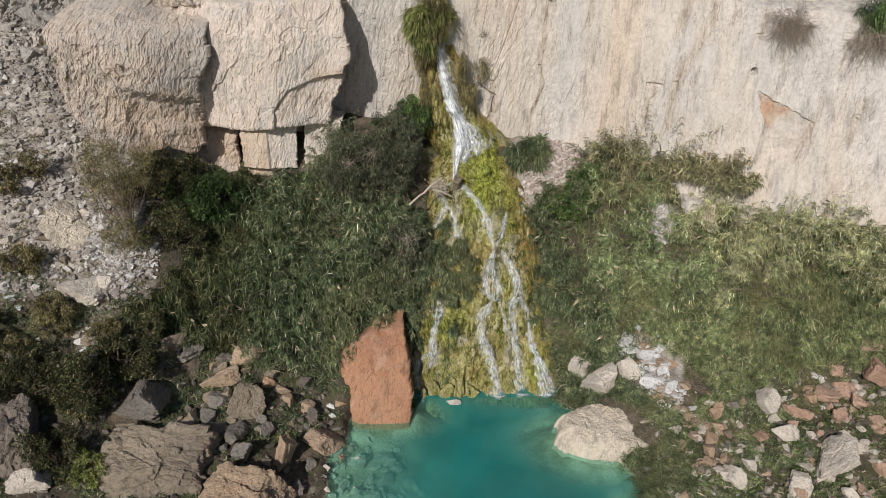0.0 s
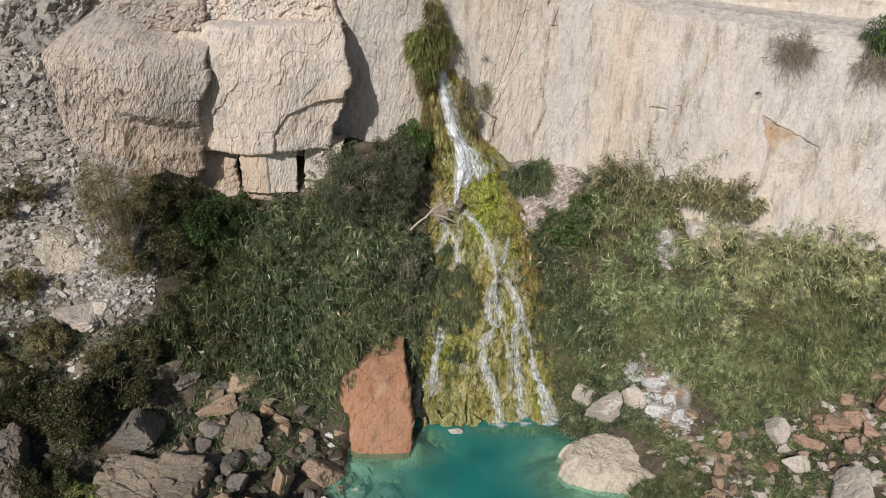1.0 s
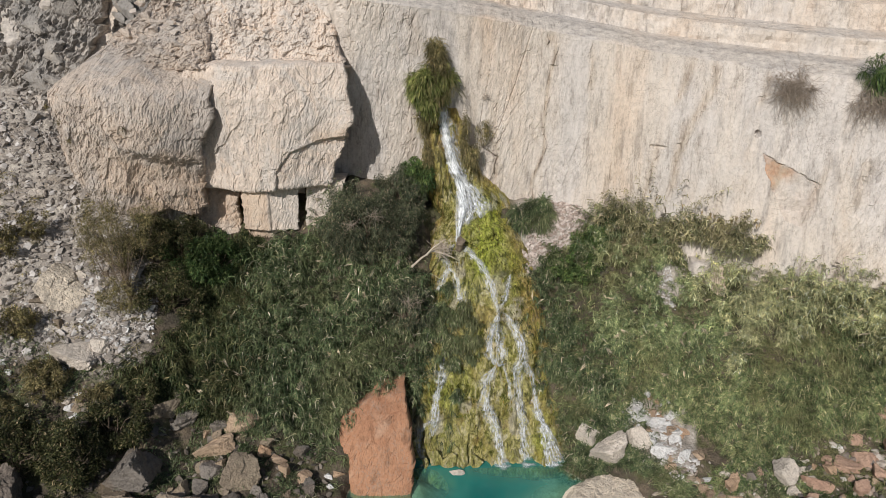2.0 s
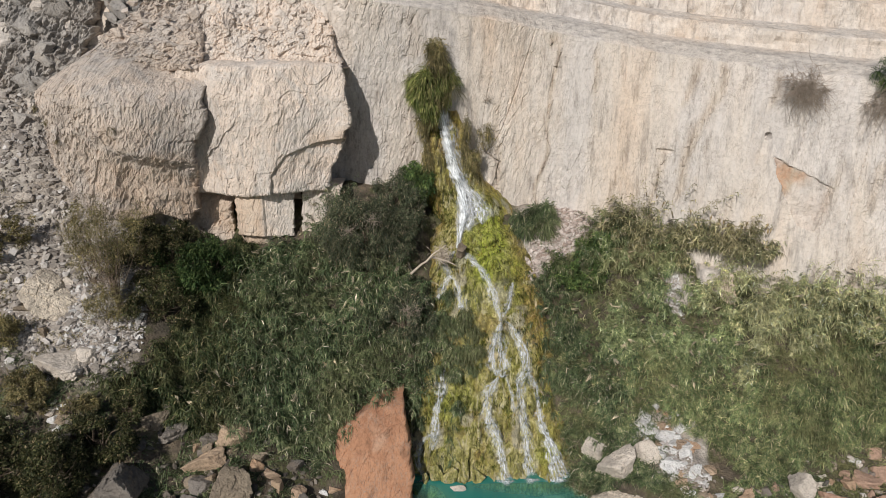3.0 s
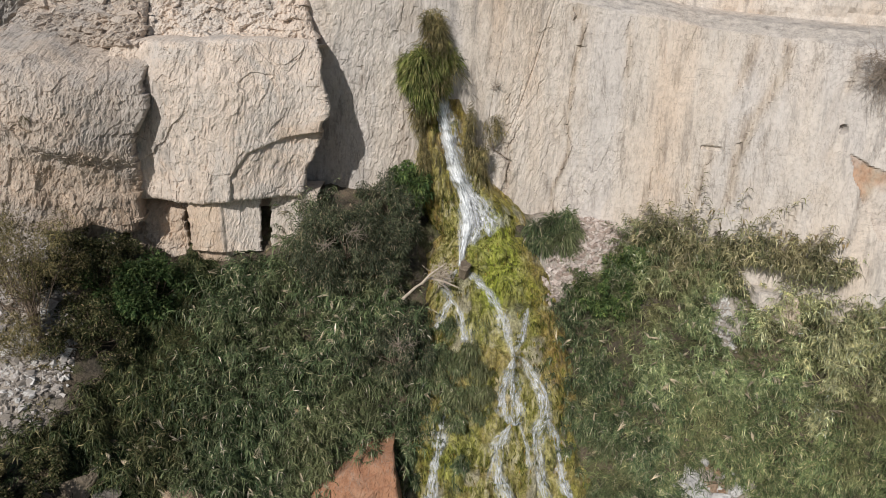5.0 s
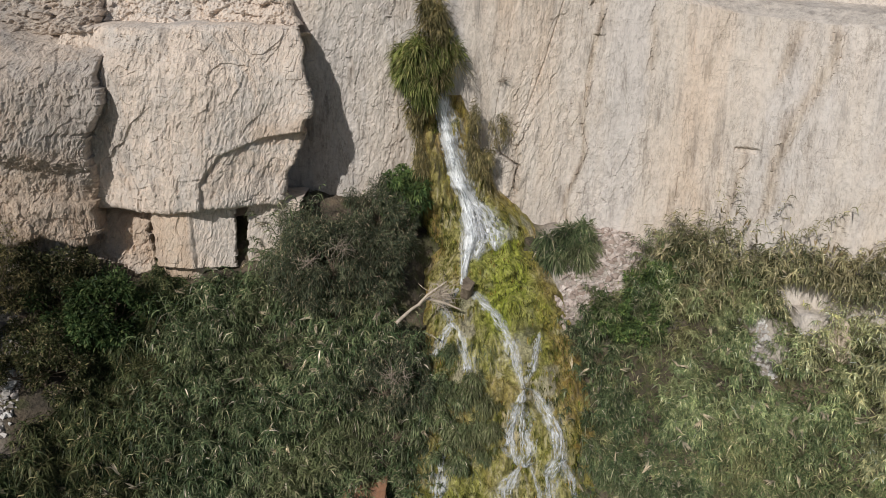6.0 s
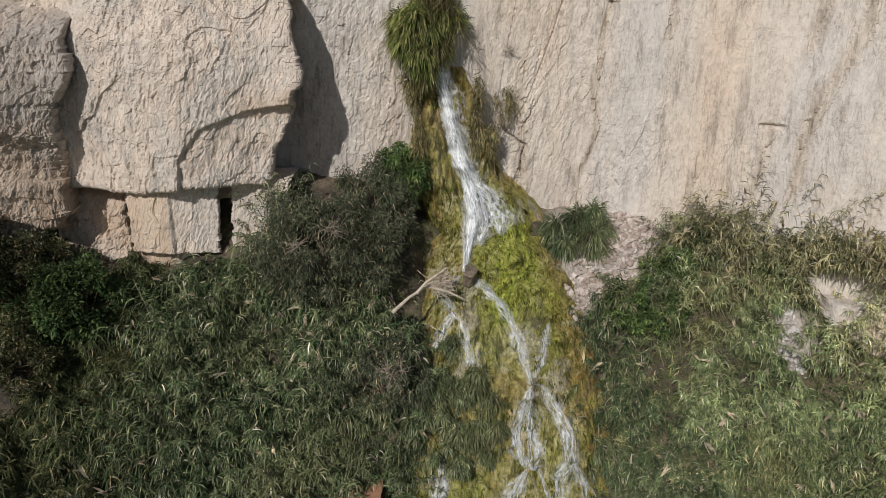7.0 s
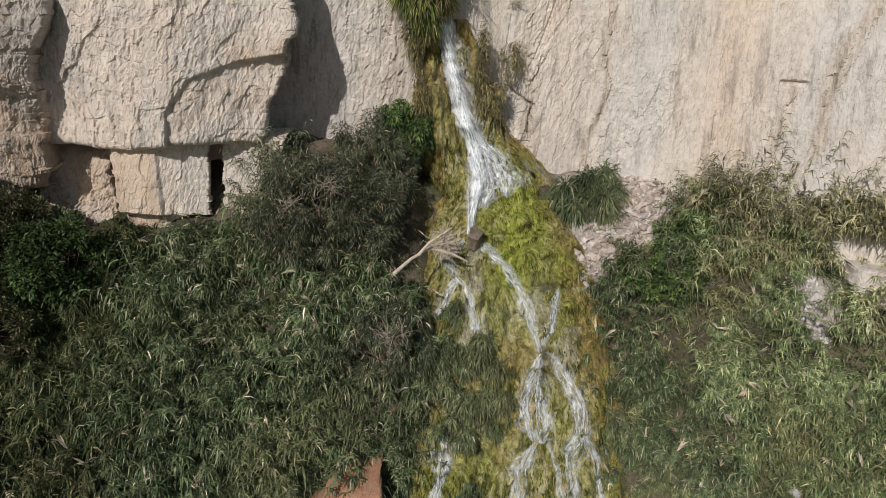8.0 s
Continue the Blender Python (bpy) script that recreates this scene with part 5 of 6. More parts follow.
STREAMS = [
    ([(0.5, 6.24), (0.97, 5.81), (1.39, 5.25), (1.67, 4.45)], (0.22, 0.2, 0.24), 4),
    ([(2.06, 5.45), (1.94, 5.03), (1.70, 4.5)], (0.08, 0.13), 2),
    ([(0.25, 6.2), (0.1, 6.0), (-0.06, 5.88), (0.12, 5.6), (0.3, 5.44)], (0.22, 0.2, 0.18), 3),
    ([(0.12, 5.6), (-0.05, 5.25), (-0.24, 4.85)], (0.1, 0.16), 2),
    ([(0.3, 5.49), (0.45, 5.07), (0.52, 4.6)], (0.15, 0.2), 2),
    ([(1.66, 4.45), (1.46, 3.9), (1.38, 3.35), (1.55, 2.8)], (0.14, 0.2, 0.22, 0.2), 3),
    ([(1.62, 4.2), (1.66, 3.7), (1.72, 3.2), (1.66, 2.8)], (0.1, 0.32, 0.36, 0.3), 1),
    ([(1.6, 2.85), (1.8, 2.8), (1.95, 2.86)], (0.1, 0.14, 0.1), 2),
    ([(1.6, 2.8), (1.27, 2.35), (1.27, 1.66), (1.56, 0.99), (1.78, -0.04)], (0.22, 0.22, 0.24, 0.26), 5),
    ([(1.69, 4.45), (2.06, 4.22), (2.36, 3.58), (2.4, 3.09), (2.22, 2.62), (2.26, 1.84), (2.44, 1.11), (2.53, -0.04)], (0.12, 0.24, 0.24, 0.14, 0.18, 0.36), 5),
    ([(1.8, 2.8), (1.98, 2.3), (2.02, 1.75)], (0.06, 0.08), 1),
    ([(2.43, 3.09), (2.73, 2.48), (2.96, 1.34), (3.2, 0.75), (3.32, -0.04)], (0.09, 0.15, 0.2, 0.42), 4),
    ([(2.96, 1.3), (3.35, 0.7), (3.6, -0.04)], (0.08, 0.16, 0.2), 2),
    ([(-0.03, 3.07), (-0.15, 2.52), (-0.3, 1.62), (-0.41, 0.67)], (0.14, 0.2, 0.26, 0.16), 4),
    ([(-0.41, 1.3), (-0.75, 0.75), (-0.82, 0.39), (-0.78, 0.15), (-0.62, -0.04)], (0.1, 0.12, 0.16), 3),
]
for i, (path, width, out) in enumerate(JETS):
    stream("water_jet", path, width, out, fall, JET if i == 0 else FALL, i + 1, 0.02, 9, 0.2, 0.14, i == 0)
    stream("water_jet", path, [w * 0.6 for w in width], out + 0.06, fall, JET if i == 0 else VEIL, i + 5, 0.03, 7, 0.3, 0.10, i == 0)
    stream("water_veil", path, [w * 1.5 for w in width], out - 0.04, fall, VEIL, i + 8, 0.02)
for i, (path, width, count) in enumerate(STREAMS):
    stream("water_veil", path, [0.05 + w * 1.9 for w in width], 0.02, fall, VEIL, 20 + i, 0.03)
    stream("water_sheet", path, [0.03 + w * 1.0 for w in width], 0.035, fall, FALL, 40 + i, 0.03)
    for k in range(1 + count // 3):
        off = (k + 0.5) / (1 + count // 3) - 0.5
        shifted = [(x + off * width[min(j, len(width) - 1)] * 0.7, z) for j, (x, z) in enumerate(path)]
        stream("water_stream", shifted, [0.02 + w * 0.26 for w in width], 0.05 + 0.01 * k, fall, FALL, 70 + i * 7 + k, 0.05)
# foam where the streams meet the pool
for k, (x, y, r) in enumerate(((1.8, 18.88, 0.24), (2.55, 18.98, 0.26), (3.42, 18.98, 0.26), (-0.66, 18.95, 0.18))):
    rr, th = np.meshgrid(np.linspace(0.02, 1, 7), np.linspace(0, 2 * math.pi, 33))
    wob = r * rr * (1 + 0.35 * np.sin(3 * th + k) * rr)
    me = quads_mesh("foam", np.stack(((x + wob * np.cos(th)).ravel(), (y + 0.6 * wob * np.sin(th)).ravel(), 0.012 + 0.05 * (1 - rr.ravel()) ** 2), 1), grid_faces(7, 33), True)
    layer = me.uv_layers.new(name="UVMap")
    uv = np.stack((0.5 + 0.5 * rr.ravel(), th.ravel() * 1.3), 1)
    layer.data.foreach_set("uv", uv[grid_faces(7, 33).ravel()].astype(np.float32).ravel())
    ob = put("foam", me, JET, fall)
    ob.matrix_parent_inverse = Matrix.Translation(-fall.location)

# ---- plants ----


def blades(root, way, length, width, droop, rng, seg=3):
    """Long narrow leaves: a tapering bent strip each, which hangs over by droop."""
    n = len(root)
    way = way / np.linalg.norm(way, axis=1)[:, None]
    side = np.cross(way, rng.normal(size=(n, 3)) * 0.5 + (0, 0, 1))
    side /= np.linalg.norm(side, axis=1)[:, None] + 1e-9
    shape = np.interp(np.linspace(0, 1, seg + 1), [0, 0.25, 0.6, 1], [0.55, 1, 0.8, 0.06])
    rows = []
    for i in range(seg + 1):
        s = i / seg
        c = root + way * (length * s)[:, None]
        c[:, 2] -= droop * length * s ** 2
        hw = side * (width * shape[i] / 2)[:, None]
        rows += [c - hw, c + hw]
    v = np.stack(rows, 1).reshape(-1, 3)
    base = np.arange(n)[:, None, None] * (2 * seg + 2)
    f = np.array([[2 * i, 2 * i + 1, 2 * i + 3, 2 * i + 2] for i in range(seg)])[None]
    return v, (base + f).reshape(-1, 4)


def reeds(name, poly, density, height, material, label, seed, gaps=(), leaves=20, leaf=(0.11, 0.23), wide=0.031, fore=-0.16, shelf=None, sway=0.0, per=26, edge=0.3):
    """Arching stems with leaves in two rows along their upper part."""
    rng = np.random.default_rng(seed)
    p = np.array(poly)
    lo, hi = p.min(0) - 0.3, p.max(0) + 0.3
    n = int((hi - lo).prod() * density / per)
    cx, cy = rng.uniform(lo[0], hi[0], n), rng.uniform(lo[1], hi[1], n)
    wob = edge * vnoise(xyz(cx * 1.3, cy * 1.3, 0), seed), edge * vnoise(xyz(cx * 1.3, cy * 1.3, 5), seed)
    keep = inside(cx + wob[0], cy + wob[1], poly)
    for gx0, gy0, ra, rb in gaps:
        keep &= ((cx - gx0) / ra) ** 2 + ((cy - gy0) / rb) ** 2 > 1 + 0.8 * wob[0]
    cx, cy = cx[keep], cy[keep]
    n = len(cx) * per
    size = np.repeat(rng.uniform(0.32, 1.35, len(cx)), per)
    turn, out = rng.uniform(0, 2 * math.pi, n), rng.uniform(0, 1, n) ** 0.6
    x = np.repeat(cx, per) + 0.17 * size * out * np.cos(turn)
    y = np.repeat(cy, per) + 0.17 * size * out * np.sin(turn)
    clump = np.clip(size, 0.3, 1.1)
    gap, tone = cells(xyz(x * 1.25 + 0.3 * vnoise(xyz(x * 2, y * 2, 1), 4), y * 1.0, 0.5), seed + 60)
    size = size * (0.40 + 0.85 * smooth(0.03, 0.38, gap)) * (0.66 + 0.68 * tone)
    h = height * 1.15 * size * rng.uniform(0.6, 1.15, n) * (1.1 - 0.35 * out)
    z = ground_h(x, y) if shelf is None else np.maximum(ground_h(x, y), shelf)
    way0 = sway + np.repeat(rng.normal(0, 0.28, len(cx)), per)
    lean = np.stack((0.55 * out * np.cos(turn) + way0 + rng.normal(0, 0.15, n), 0.55 * out * np.sin(turn) + fore + rng.normal(0, 0.15, n), np.ones(n)), 1)
    lean /= np.linalg.norm(lean, axis=1)[:, None]
    root = np.stack((x, y, z), 1)
    bend = rng.uniform(0.1, 0.45, n) + 0.25 * out
    v1, f1 = blades(root - lean * 0.1, lean, h * 1.05, np.full(n, 0.011), bend, rng)
    k = leaves
    at = np.linspace(0.55, 1.0, k)[None] * rng.uniform(0.93, 1.07, (n, k))
    base = root[:, None] + lean[:, None] * (h[:, None] * at)[..., None]
    base[..., 2] -= bend[:, None] * h[:, None] * at ** 2
    tangent = lean[:, None] - np.array((0, 0, 1.0)) * (2 * bend[:, None] * at)[..., None]
    spin = rng.uniform(0, 6.28, (n, 1)) + 2.4 * np.arange(k)[None] + rng.normal(0, 0.3, (n, k))
    way = np.stack((np.cos(spin), np.sin(spin), np.full((n, k), 0.35)), -1) + tangent * rng.uniform(0.1, 0.7, (n, k, 1)) + rng.normal(size=(n, k, 3)) * 0.15
    m = n * k
    v2, f2 = blades(base.reshape(-1, 3), way.reshape(-1, 3), rng.uniform(*leaf, m) * np.repeat(0.7 + 0.5 * clump, k), rng.uniform(0.6, 1.25, m) * wide, rng.uniform(0.5, 1.35, m), rng, seg=2)
    me = quads_mesh(name, np.concatenate((v1, v2)), np.concatenate((f1, f2 + len(v1))))
    ob = put(name, me, material)
    tagged(ob, label, "reeds", kind="stuff")
    tip = root + lean * h[:, None]
    tip[:, 2] -= bend * h
    return tip


def plumes(tips, share, seed, label):
    """Pale feathery flower heads at some of the stem tips."""
    rng = np.random.default_rng(seed)
    tips = tips[rng.uniform(size=len(tips)) < share]
    n, k = len(tips), 9
    way = np.stack((rng.normal(0, 0.6, n), rng.normal(-0.3, 0.4, n), rng.uniform(-0.1, 1.0, n)), 1)
    way /= np.linalg.norm(way, axis=1)[:, None]
    base = (tips[:, None] + way[:, None] * rng.uniform(0, 0.14, (n, k, 1))).reshape(-1, 3)
    w2 = (way[:, None] + rng.normal(size=(n, k, 3)) * 0.16).reshape(-1, 3)
    v, f = blades(base, w2, rng.uniform(0.14, 0.28, n * k), rng.uniform(0.024, 0.05, n * k), rng.uniform(0, 0.4, n * k), rng, seg=2)
    tagged(put("reed_plumes", quads_mesh("reed_plumes", v, f), PLUME), label, "reeds", kind="stuff")


LEFT_BED = [(-7.0, 22.1), (-4.8, 22.3), (-3.4, 22.4), (-1.7, 22.0), (-0.7, 21.7), (0.05, 21.0), (-0.4, 20.55), (-1.2, 20.1), (-1.9, 19.75), (-2.9, 19.5), (-3.5, 19.1), (-4.8, 18.6), (-6.6, 18.2), (-8.7, 18.0), (-9.4, 18.3), (-8.4, 19.2), (-8.0, 20.3)]
SLOTS = ((7.25, 21.85, 0.45, 0.7), (8.4, 21.6, 0.6, 0.2))
RIGHT_BED = [(2.35, 21.75), (3.4, 22.35), (4.9, 22.9), (5.4, 23.4), (6.2, 23.6), (7.6, 22.9), (9.4, 21.6), (9.7, 21.0), (10.8, 20.6), (13.3, 20.2), (16, 19.9), (16, 17.8), (13.0, 17.8), (10.6, 17.8), (8.4, 17.3), (7.6, 18.8), (6.1, 19.7), (5.0, 19.5), (4.3, 19.15), (3.75, 19.35), (3.2, 20.0), (2.6, 20.8)]
tips = reeds("reed_bed", [(max(x, -6.1), y) for x, y in LEFT_BED], 165, 1.25, REED, "dense green reeds with long drooping leaves on the slope", 1, gaps=((-5.9, 18.9, 0.3, 0.25),))
plumes(tips, 0.05, 8, "pale reed flower heads over the reed bed")
tips = reeds("reed_bed", [(min(x, -5.9), y) for x, y in LEFT_BED], 150, 1.1, REEDD, "dark reeds and weeds below the great block, shade in their colour", 9, gaps=((-7.5, 21.2, 0.5, 0.5), (-6.7, 19.6, 0.3, 0.3)), leaf=(0.12, 0.26))
plumes(tips, 0.05, 3, "pale reed flower heads over the reed bed")
tips = reeds("reed_bed", [(min(x, 5.3), y) for x, y in RIGHT_BED], 160, 1.05, REED, "dense dark green reeds beside the tufa", 13, leaf=(0.08, 0.19), wide=0.025, leaves=24)
plumes(tips, 0.04, 24, "pale reed flower heads over the reed bed")
def part_of(bed, x0, x1, y0, y1):
    return [(min(max(x, x0), x1), min(max(y, y0), y1)) for x, y in bed]


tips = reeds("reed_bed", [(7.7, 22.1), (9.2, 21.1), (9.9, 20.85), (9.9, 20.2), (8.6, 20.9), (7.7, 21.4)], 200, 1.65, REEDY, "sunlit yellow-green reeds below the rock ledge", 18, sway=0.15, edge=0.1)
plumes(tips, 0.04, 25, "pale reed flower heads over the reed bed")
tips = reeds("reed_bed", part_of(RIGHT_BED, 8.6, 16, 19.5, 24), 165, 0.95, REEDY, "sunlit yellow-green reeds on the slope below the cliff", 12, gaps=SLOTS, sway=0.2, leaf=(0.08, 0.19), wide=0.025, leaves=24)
plumes(tips, 0.03, 14, "pale reed flower heads over the reed bed")
tips = reeds("reed_bed", part_of(RIGHT_BED, 7.4, 16, 15, 19.7), 260, 0.55, REEDG, "low deep green reeds and grass above the bank", 22, leaf=(0.10, 0.24), wide=0.026, sway=0.25, per=20)
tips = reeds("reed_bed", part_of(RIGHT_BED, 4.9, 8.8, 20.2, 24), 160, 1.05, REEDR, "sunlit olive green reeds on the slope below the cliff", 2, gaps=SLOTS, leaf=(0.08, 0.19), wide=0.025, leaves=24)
plumes(tips, 0.04, 4, "pale reed flower heads over the reed bed")
tips = reeds("reed_bed", part_of(RIGHT_BED, 4.9, 7.8, 15, 20.4), 165, 0.9, REEDG, "deep green reeds on the slope above the white heap", 23, sway=0.15, leaf=(0.08, 0.19), wide=0.025, leaves=24)
plumes(tips, 0.03, 26, "pale reed flower heads over the reed bed")
tips = reeds("reed_bed", [(4.9, 22.8), (5.5, 23.6), (6.3, 23.55), (7.4, 22.9), (7.4, 22.4), (7.0, 22.6), (6.0, 22.4)], 290, 1.75, REEDO, "tall olive reeds against the cliff's foot", 6, fore=-0.2)
plumes(tips, 0.05, 5, "pale reed flower heads over the reed bed")
tips = reeds("reed_bed", [(6.4, 23.5), (8.2, 22.45), (9.3, 21.7), (10.1, 21.3), (9.9, 20.8), (9.1, 21.05), (8.2, 21.75), (6.8, 22.6)], 230, 1.25, REEDO, "olive reeds growing along the rock ledge", 16, fore=-0.25, shelf=6.35, edge=0.1)
plumes(tips, 0.05, 15, "pale reed flower heads over the ledge")
# tall brown flower spikes standing before the rock
spike = np.random.default_rng(21)
sx = spike.uniform(6.0, 9.5, 15)
root = np.stack((sx, cliff_y(sx, 7.0) - spike.uniform(0.3, 0.6, 15), np.full(15, 6.5)), 1)
lean = np.stack((spike.normal(0.1, 0.15, 15), spike.normal(-0.05, 0.06, 15), np.ones(15)), 1)
tall = np.interp(sx, [6, 7, 8, 9.5], [1.35, 1.1, 0.75, 0.75]) * spike.uniform(0.8, 1.15, 15)
v, f = blades(root, lean, tall, np.full(15, 0.012), np.zeros(15), spike)
head = root + lean / np.linalg.norm(lean, axis=1)[:, None] * tall[:, None]
v2, f2 = blades(np.repeat(head, 6, 0) - (0, 0, 0.05), np.repeat(lean, 6, 0) + spike.normal(size=(90, 3)) * (0.22, 0.1, 0.1), spike.uniform(0.14, 0.26, 90), np.full(90, 0.03), spike.uniform(0, 0.3, 90), spike, seg=2)
tagged(put("reed_spikes", quads_mesh("reed_spikes", np.concatenate((v, v2)), np.concatenate((f, f2 + len(v)))), SPIKE), "brown reed flower spikes standing above the bed", "reeds", kind="stuff")
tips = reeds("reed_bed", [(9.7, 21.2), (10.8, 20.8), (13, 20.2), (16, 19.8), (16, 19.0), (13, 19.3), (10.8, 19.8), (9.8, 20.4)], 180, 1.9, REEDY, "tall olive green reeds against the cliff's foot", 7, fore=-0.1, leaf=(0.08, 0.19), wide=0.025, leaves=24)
plumes(tips, 0.06, 4, "pale reed flower heads over the reed bed")


def branches(paths, r0, r1, sides=5):
    """Tapered round sticks along paths of points."""
    vs, fs, base = [], [], 0
    for path in paths:
        path = np.asarray(path, float)
        n = len(path)
        for i in range(n):
            d = path[min(i + 1, n - 1)] - path[max(i - 1, 0)]
            d /= np.linalg.norm(d) + 1e-9
            a = np.cross(d, (0.3, 0.5, 0.8))
            a /= np.linalg.norm(a) + 1e-9
            b = np.cross(d, a)
            r = r0 + (r1 - r0) * i / (n - 1)
            for k in range(sides):
                th = 2 * math.pi * k / sides
                vs.append(path[i] + r * (a * math.cos(th) + b * math.sin(th)))
        for i in range(n - 1):
            for k in range(sides):
                fs.append((base + i * sides + k, base + i * sides + (k + 1) % sides, base + (i + 1) * sides + (k + 1) % sides, base + (i + 1) * sides + k))
        base += n * sides
    return np.array(vs), np.array(fs)


def twig_paths(root, count, reach, rng, up=0.6, bend=0.35, steps=5):
    out = []
    for _ in range(count):
        d = rng.normal(size=3) * (1, 1, 0.6) + (0, -0.4, up)
        d /= np.linalg.norm(d)
        p = np.array(root, float)
        path = [p.copy()]
        L = reach * rng.uniform(0.5, 1.1) / steps
        for _ in range(steps):
            d = d + rng.normal(size=3) * bend
            d /= np.linalg.norm(d)
            p = p + d * L
            path.append(p.copy())
        out.append(path)
    return out


def shrub(name, place, size, leaves, material, label, seed, leaf=0.08, clumps=26, hang=0.0, bark=BARK, twigs=14, narrow=0.45, stem=0.0, puff=1.0, wood=0.022):
    """A bush: bent branches from its base and a crown of leaves in uneven clumps."""
    rng = np.random.default_rng(seed)
    sx, sy, sz = size
    ob = tagged(empty(name, place), label, "shrub")
    c = rng.normal(size=(clumps, 3))
    c /= np.linalg.norm(c, axis=1)[:, None]
    c *= rng.uniform(0.35, 1.0, clumps)[:, None] ** 0.6
    c *= np.where(rng.uniform(size=clumps) < 0.18, 1.3, 1.0)[:, None]
    c[:, 2] = c[:, 2] * 0.85 + 0.75
    c = c * (sx, sy, sz) + (0, 0, stem)
    paths = []
    for q in c[: twigs * 2]:
        mid = q * 0.5 + rng.normal(size=3) * 0.08 * sz
        paths.append([(0, 0, -0.1 * sz), (q[0] * 0.15, q[1] * 0.15, q[2] * 0.45), mid, q * 0.8, q])
    v, f = branches(paths, wood * sz, 0.004, 4)
    put("woody_frame", quads_mesh("woody_frame", v, f), bark, ob)
    per = leaves // clumps
    rad = puff * rng.uniform(0.14, 0.36, clumps) * (sx + sy + sz) / 3
    off = rng.normal(size=(clumps, per, 3))
    off /= np.linalg.norm(off, axis=-1)[..., None]
    off *= (rng.uniform(0.2, 1.0, (clumps, per)) ** 0.5)[..., None]
    root = (c[:, None] + off * rad[:, None, None]).reshape(-1, 3)
    way = off.reshape(-1, 3) + rng.normal(size=(clumps * per, 3)) * 0.6 + (0, 0, 0.3 - hang)
    m = len(root)
    v, f = blades(root, way, rng.uniform(0.6, 1.4, m) * leaf, rng.uniform(0.7, 1.2, m) * leaf * narrow, np.full(m, 0.25 + hang), rng, seg=2)
    put("foliage", quads_mesh("foliage", v, f), material, ob)
    return ob


def on_ground(x, y, lift=0.0):
    return (x, y, float(ground_h(np.array([x]), np.array([y]))[0]) + lift)


shrub("shrub", on_ground(-2.5, 22.0, 0.0), (1.6, 1.0, 1.35), 36000, DARKLEAF, "dark grey-green rounded shrub beside the fall", 5, leaf=0.10, clumps=80, narrow=0.2, hang=0.2)
shrub("shrub", on_ground(-1.3, 20.9, 0.1), (1.0, 0.8, 1.0), 14000, DARKLEAF, "dark grey-green shrub leaning over the tufa", 15, leaf=0.10, clumps=46, narrow=0.2, hang=0.2)
shrub("shrub", on_ground(-0.2, 20.6, 0.2), (0.5, 0.5, 0.8), 5000, REED, "green shrub growing through the tufa", 16, leaf=0.12, clumps=24, narrow=0.25, hang=0.3)
shrub("shrub", on_ground(-1.5, 22.7, 0.0), (0.9, 0.7, 1.1), 16000, DARKLEAF, "dark grey-green shrub beside the fall", 26, leaf=0.10, clumps=50, narrow=0.2, hang=0.2)
shrub("shrub", on_ground(-1.0, 23.2, 0.3), (0.5, 0.5, 0.9), 9000, GREENLEAF, "dark green leafy shrub beside the fall", 6, leaf=0.11, clumps=26, narrow=0.35, hang=0.2)
shrub("shrub", on_ground(-9.5, 20.0), (1.35, 0.7, 1.35), 15000, OLIVELEAF, "thin olive-brown tamarisk shrub against the block", 7, leaf=0.06, clumps=95, narrow=0.28, stem=1.3, twigs=22, wood=0.011, puff=0.9)
shrub("shrub", on_ground(-9.7, 19.75, 0.0), (0.8, 0.5, 0.6), 5000, OLIVELEAF, "thin olive-brown shrub at the foot of the tamarisk", 17, leaf=0.06, clumps=50, narrow=0.28, wood=0.01)
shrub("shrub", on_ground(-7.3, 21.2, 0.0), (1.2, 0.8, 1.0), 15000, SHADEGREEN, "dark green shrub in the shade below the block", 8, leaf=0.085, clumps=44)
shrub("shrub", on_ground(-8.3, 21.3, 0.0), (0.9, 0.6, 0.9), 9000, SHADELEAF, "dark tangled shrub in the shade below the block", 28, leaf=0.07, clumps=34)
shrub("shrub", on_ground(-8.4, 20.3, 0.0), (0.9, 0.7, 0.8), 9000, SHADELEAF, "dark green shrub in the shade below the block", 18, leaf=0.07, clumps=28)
shrub("shrub", on_ground(-1.0, 21.5, 0.0), (0.55, 0.4, 0.55), 4500, DARKLEAF, "dark grey-green shrub beside the dead branch", 29, leaf=0.09, clumps=26, narrow=0.2, hang=0.2)
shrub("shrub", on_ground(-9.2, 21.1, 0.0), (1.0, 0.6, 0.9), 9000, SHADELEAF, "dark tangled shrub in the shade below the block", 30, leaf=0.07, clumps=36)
shrub("shrub", on_ground(-11.2, 15.9, 0.0), (1.2, 0.9, 0.95), 12000, SHADELEAF, "dark green shrub with shade in its leaf colour, among boulders on the bank", 9, leaf=0.08, clumps=48)
shrub("shrub", on_ground(-9.7, 15.7, 0.0), (0.85, 0.75, 1.1), 10000, SHADELEAF, "dark green shrub with shade in its leaf colour, among boulders on the bank", 19, leaf=0.08, clumps=44)
shrub("shrub", on_ground(-12.7, 14.9, 0.0), (0.8, 0.8, 0.7), 5000, SHADELEAF, "dark green shrub with shade in its leaf colour, among boulders on the bank", 20, leaf=0.08, clumps=40)
shrub("shrub", on_ground(-9.9, 14.3, 0.0), (0.75, 0.7, 0.75), 7000, SHADELEAF, "dark green shrub with shade in its leaf colour, between boulders on the bank", 32, leaf=0.075, clumps=34)
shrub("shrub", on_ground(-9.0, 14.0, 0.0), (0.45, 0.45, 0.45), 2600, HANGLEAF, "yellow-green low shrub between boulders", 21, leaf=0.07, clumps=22)
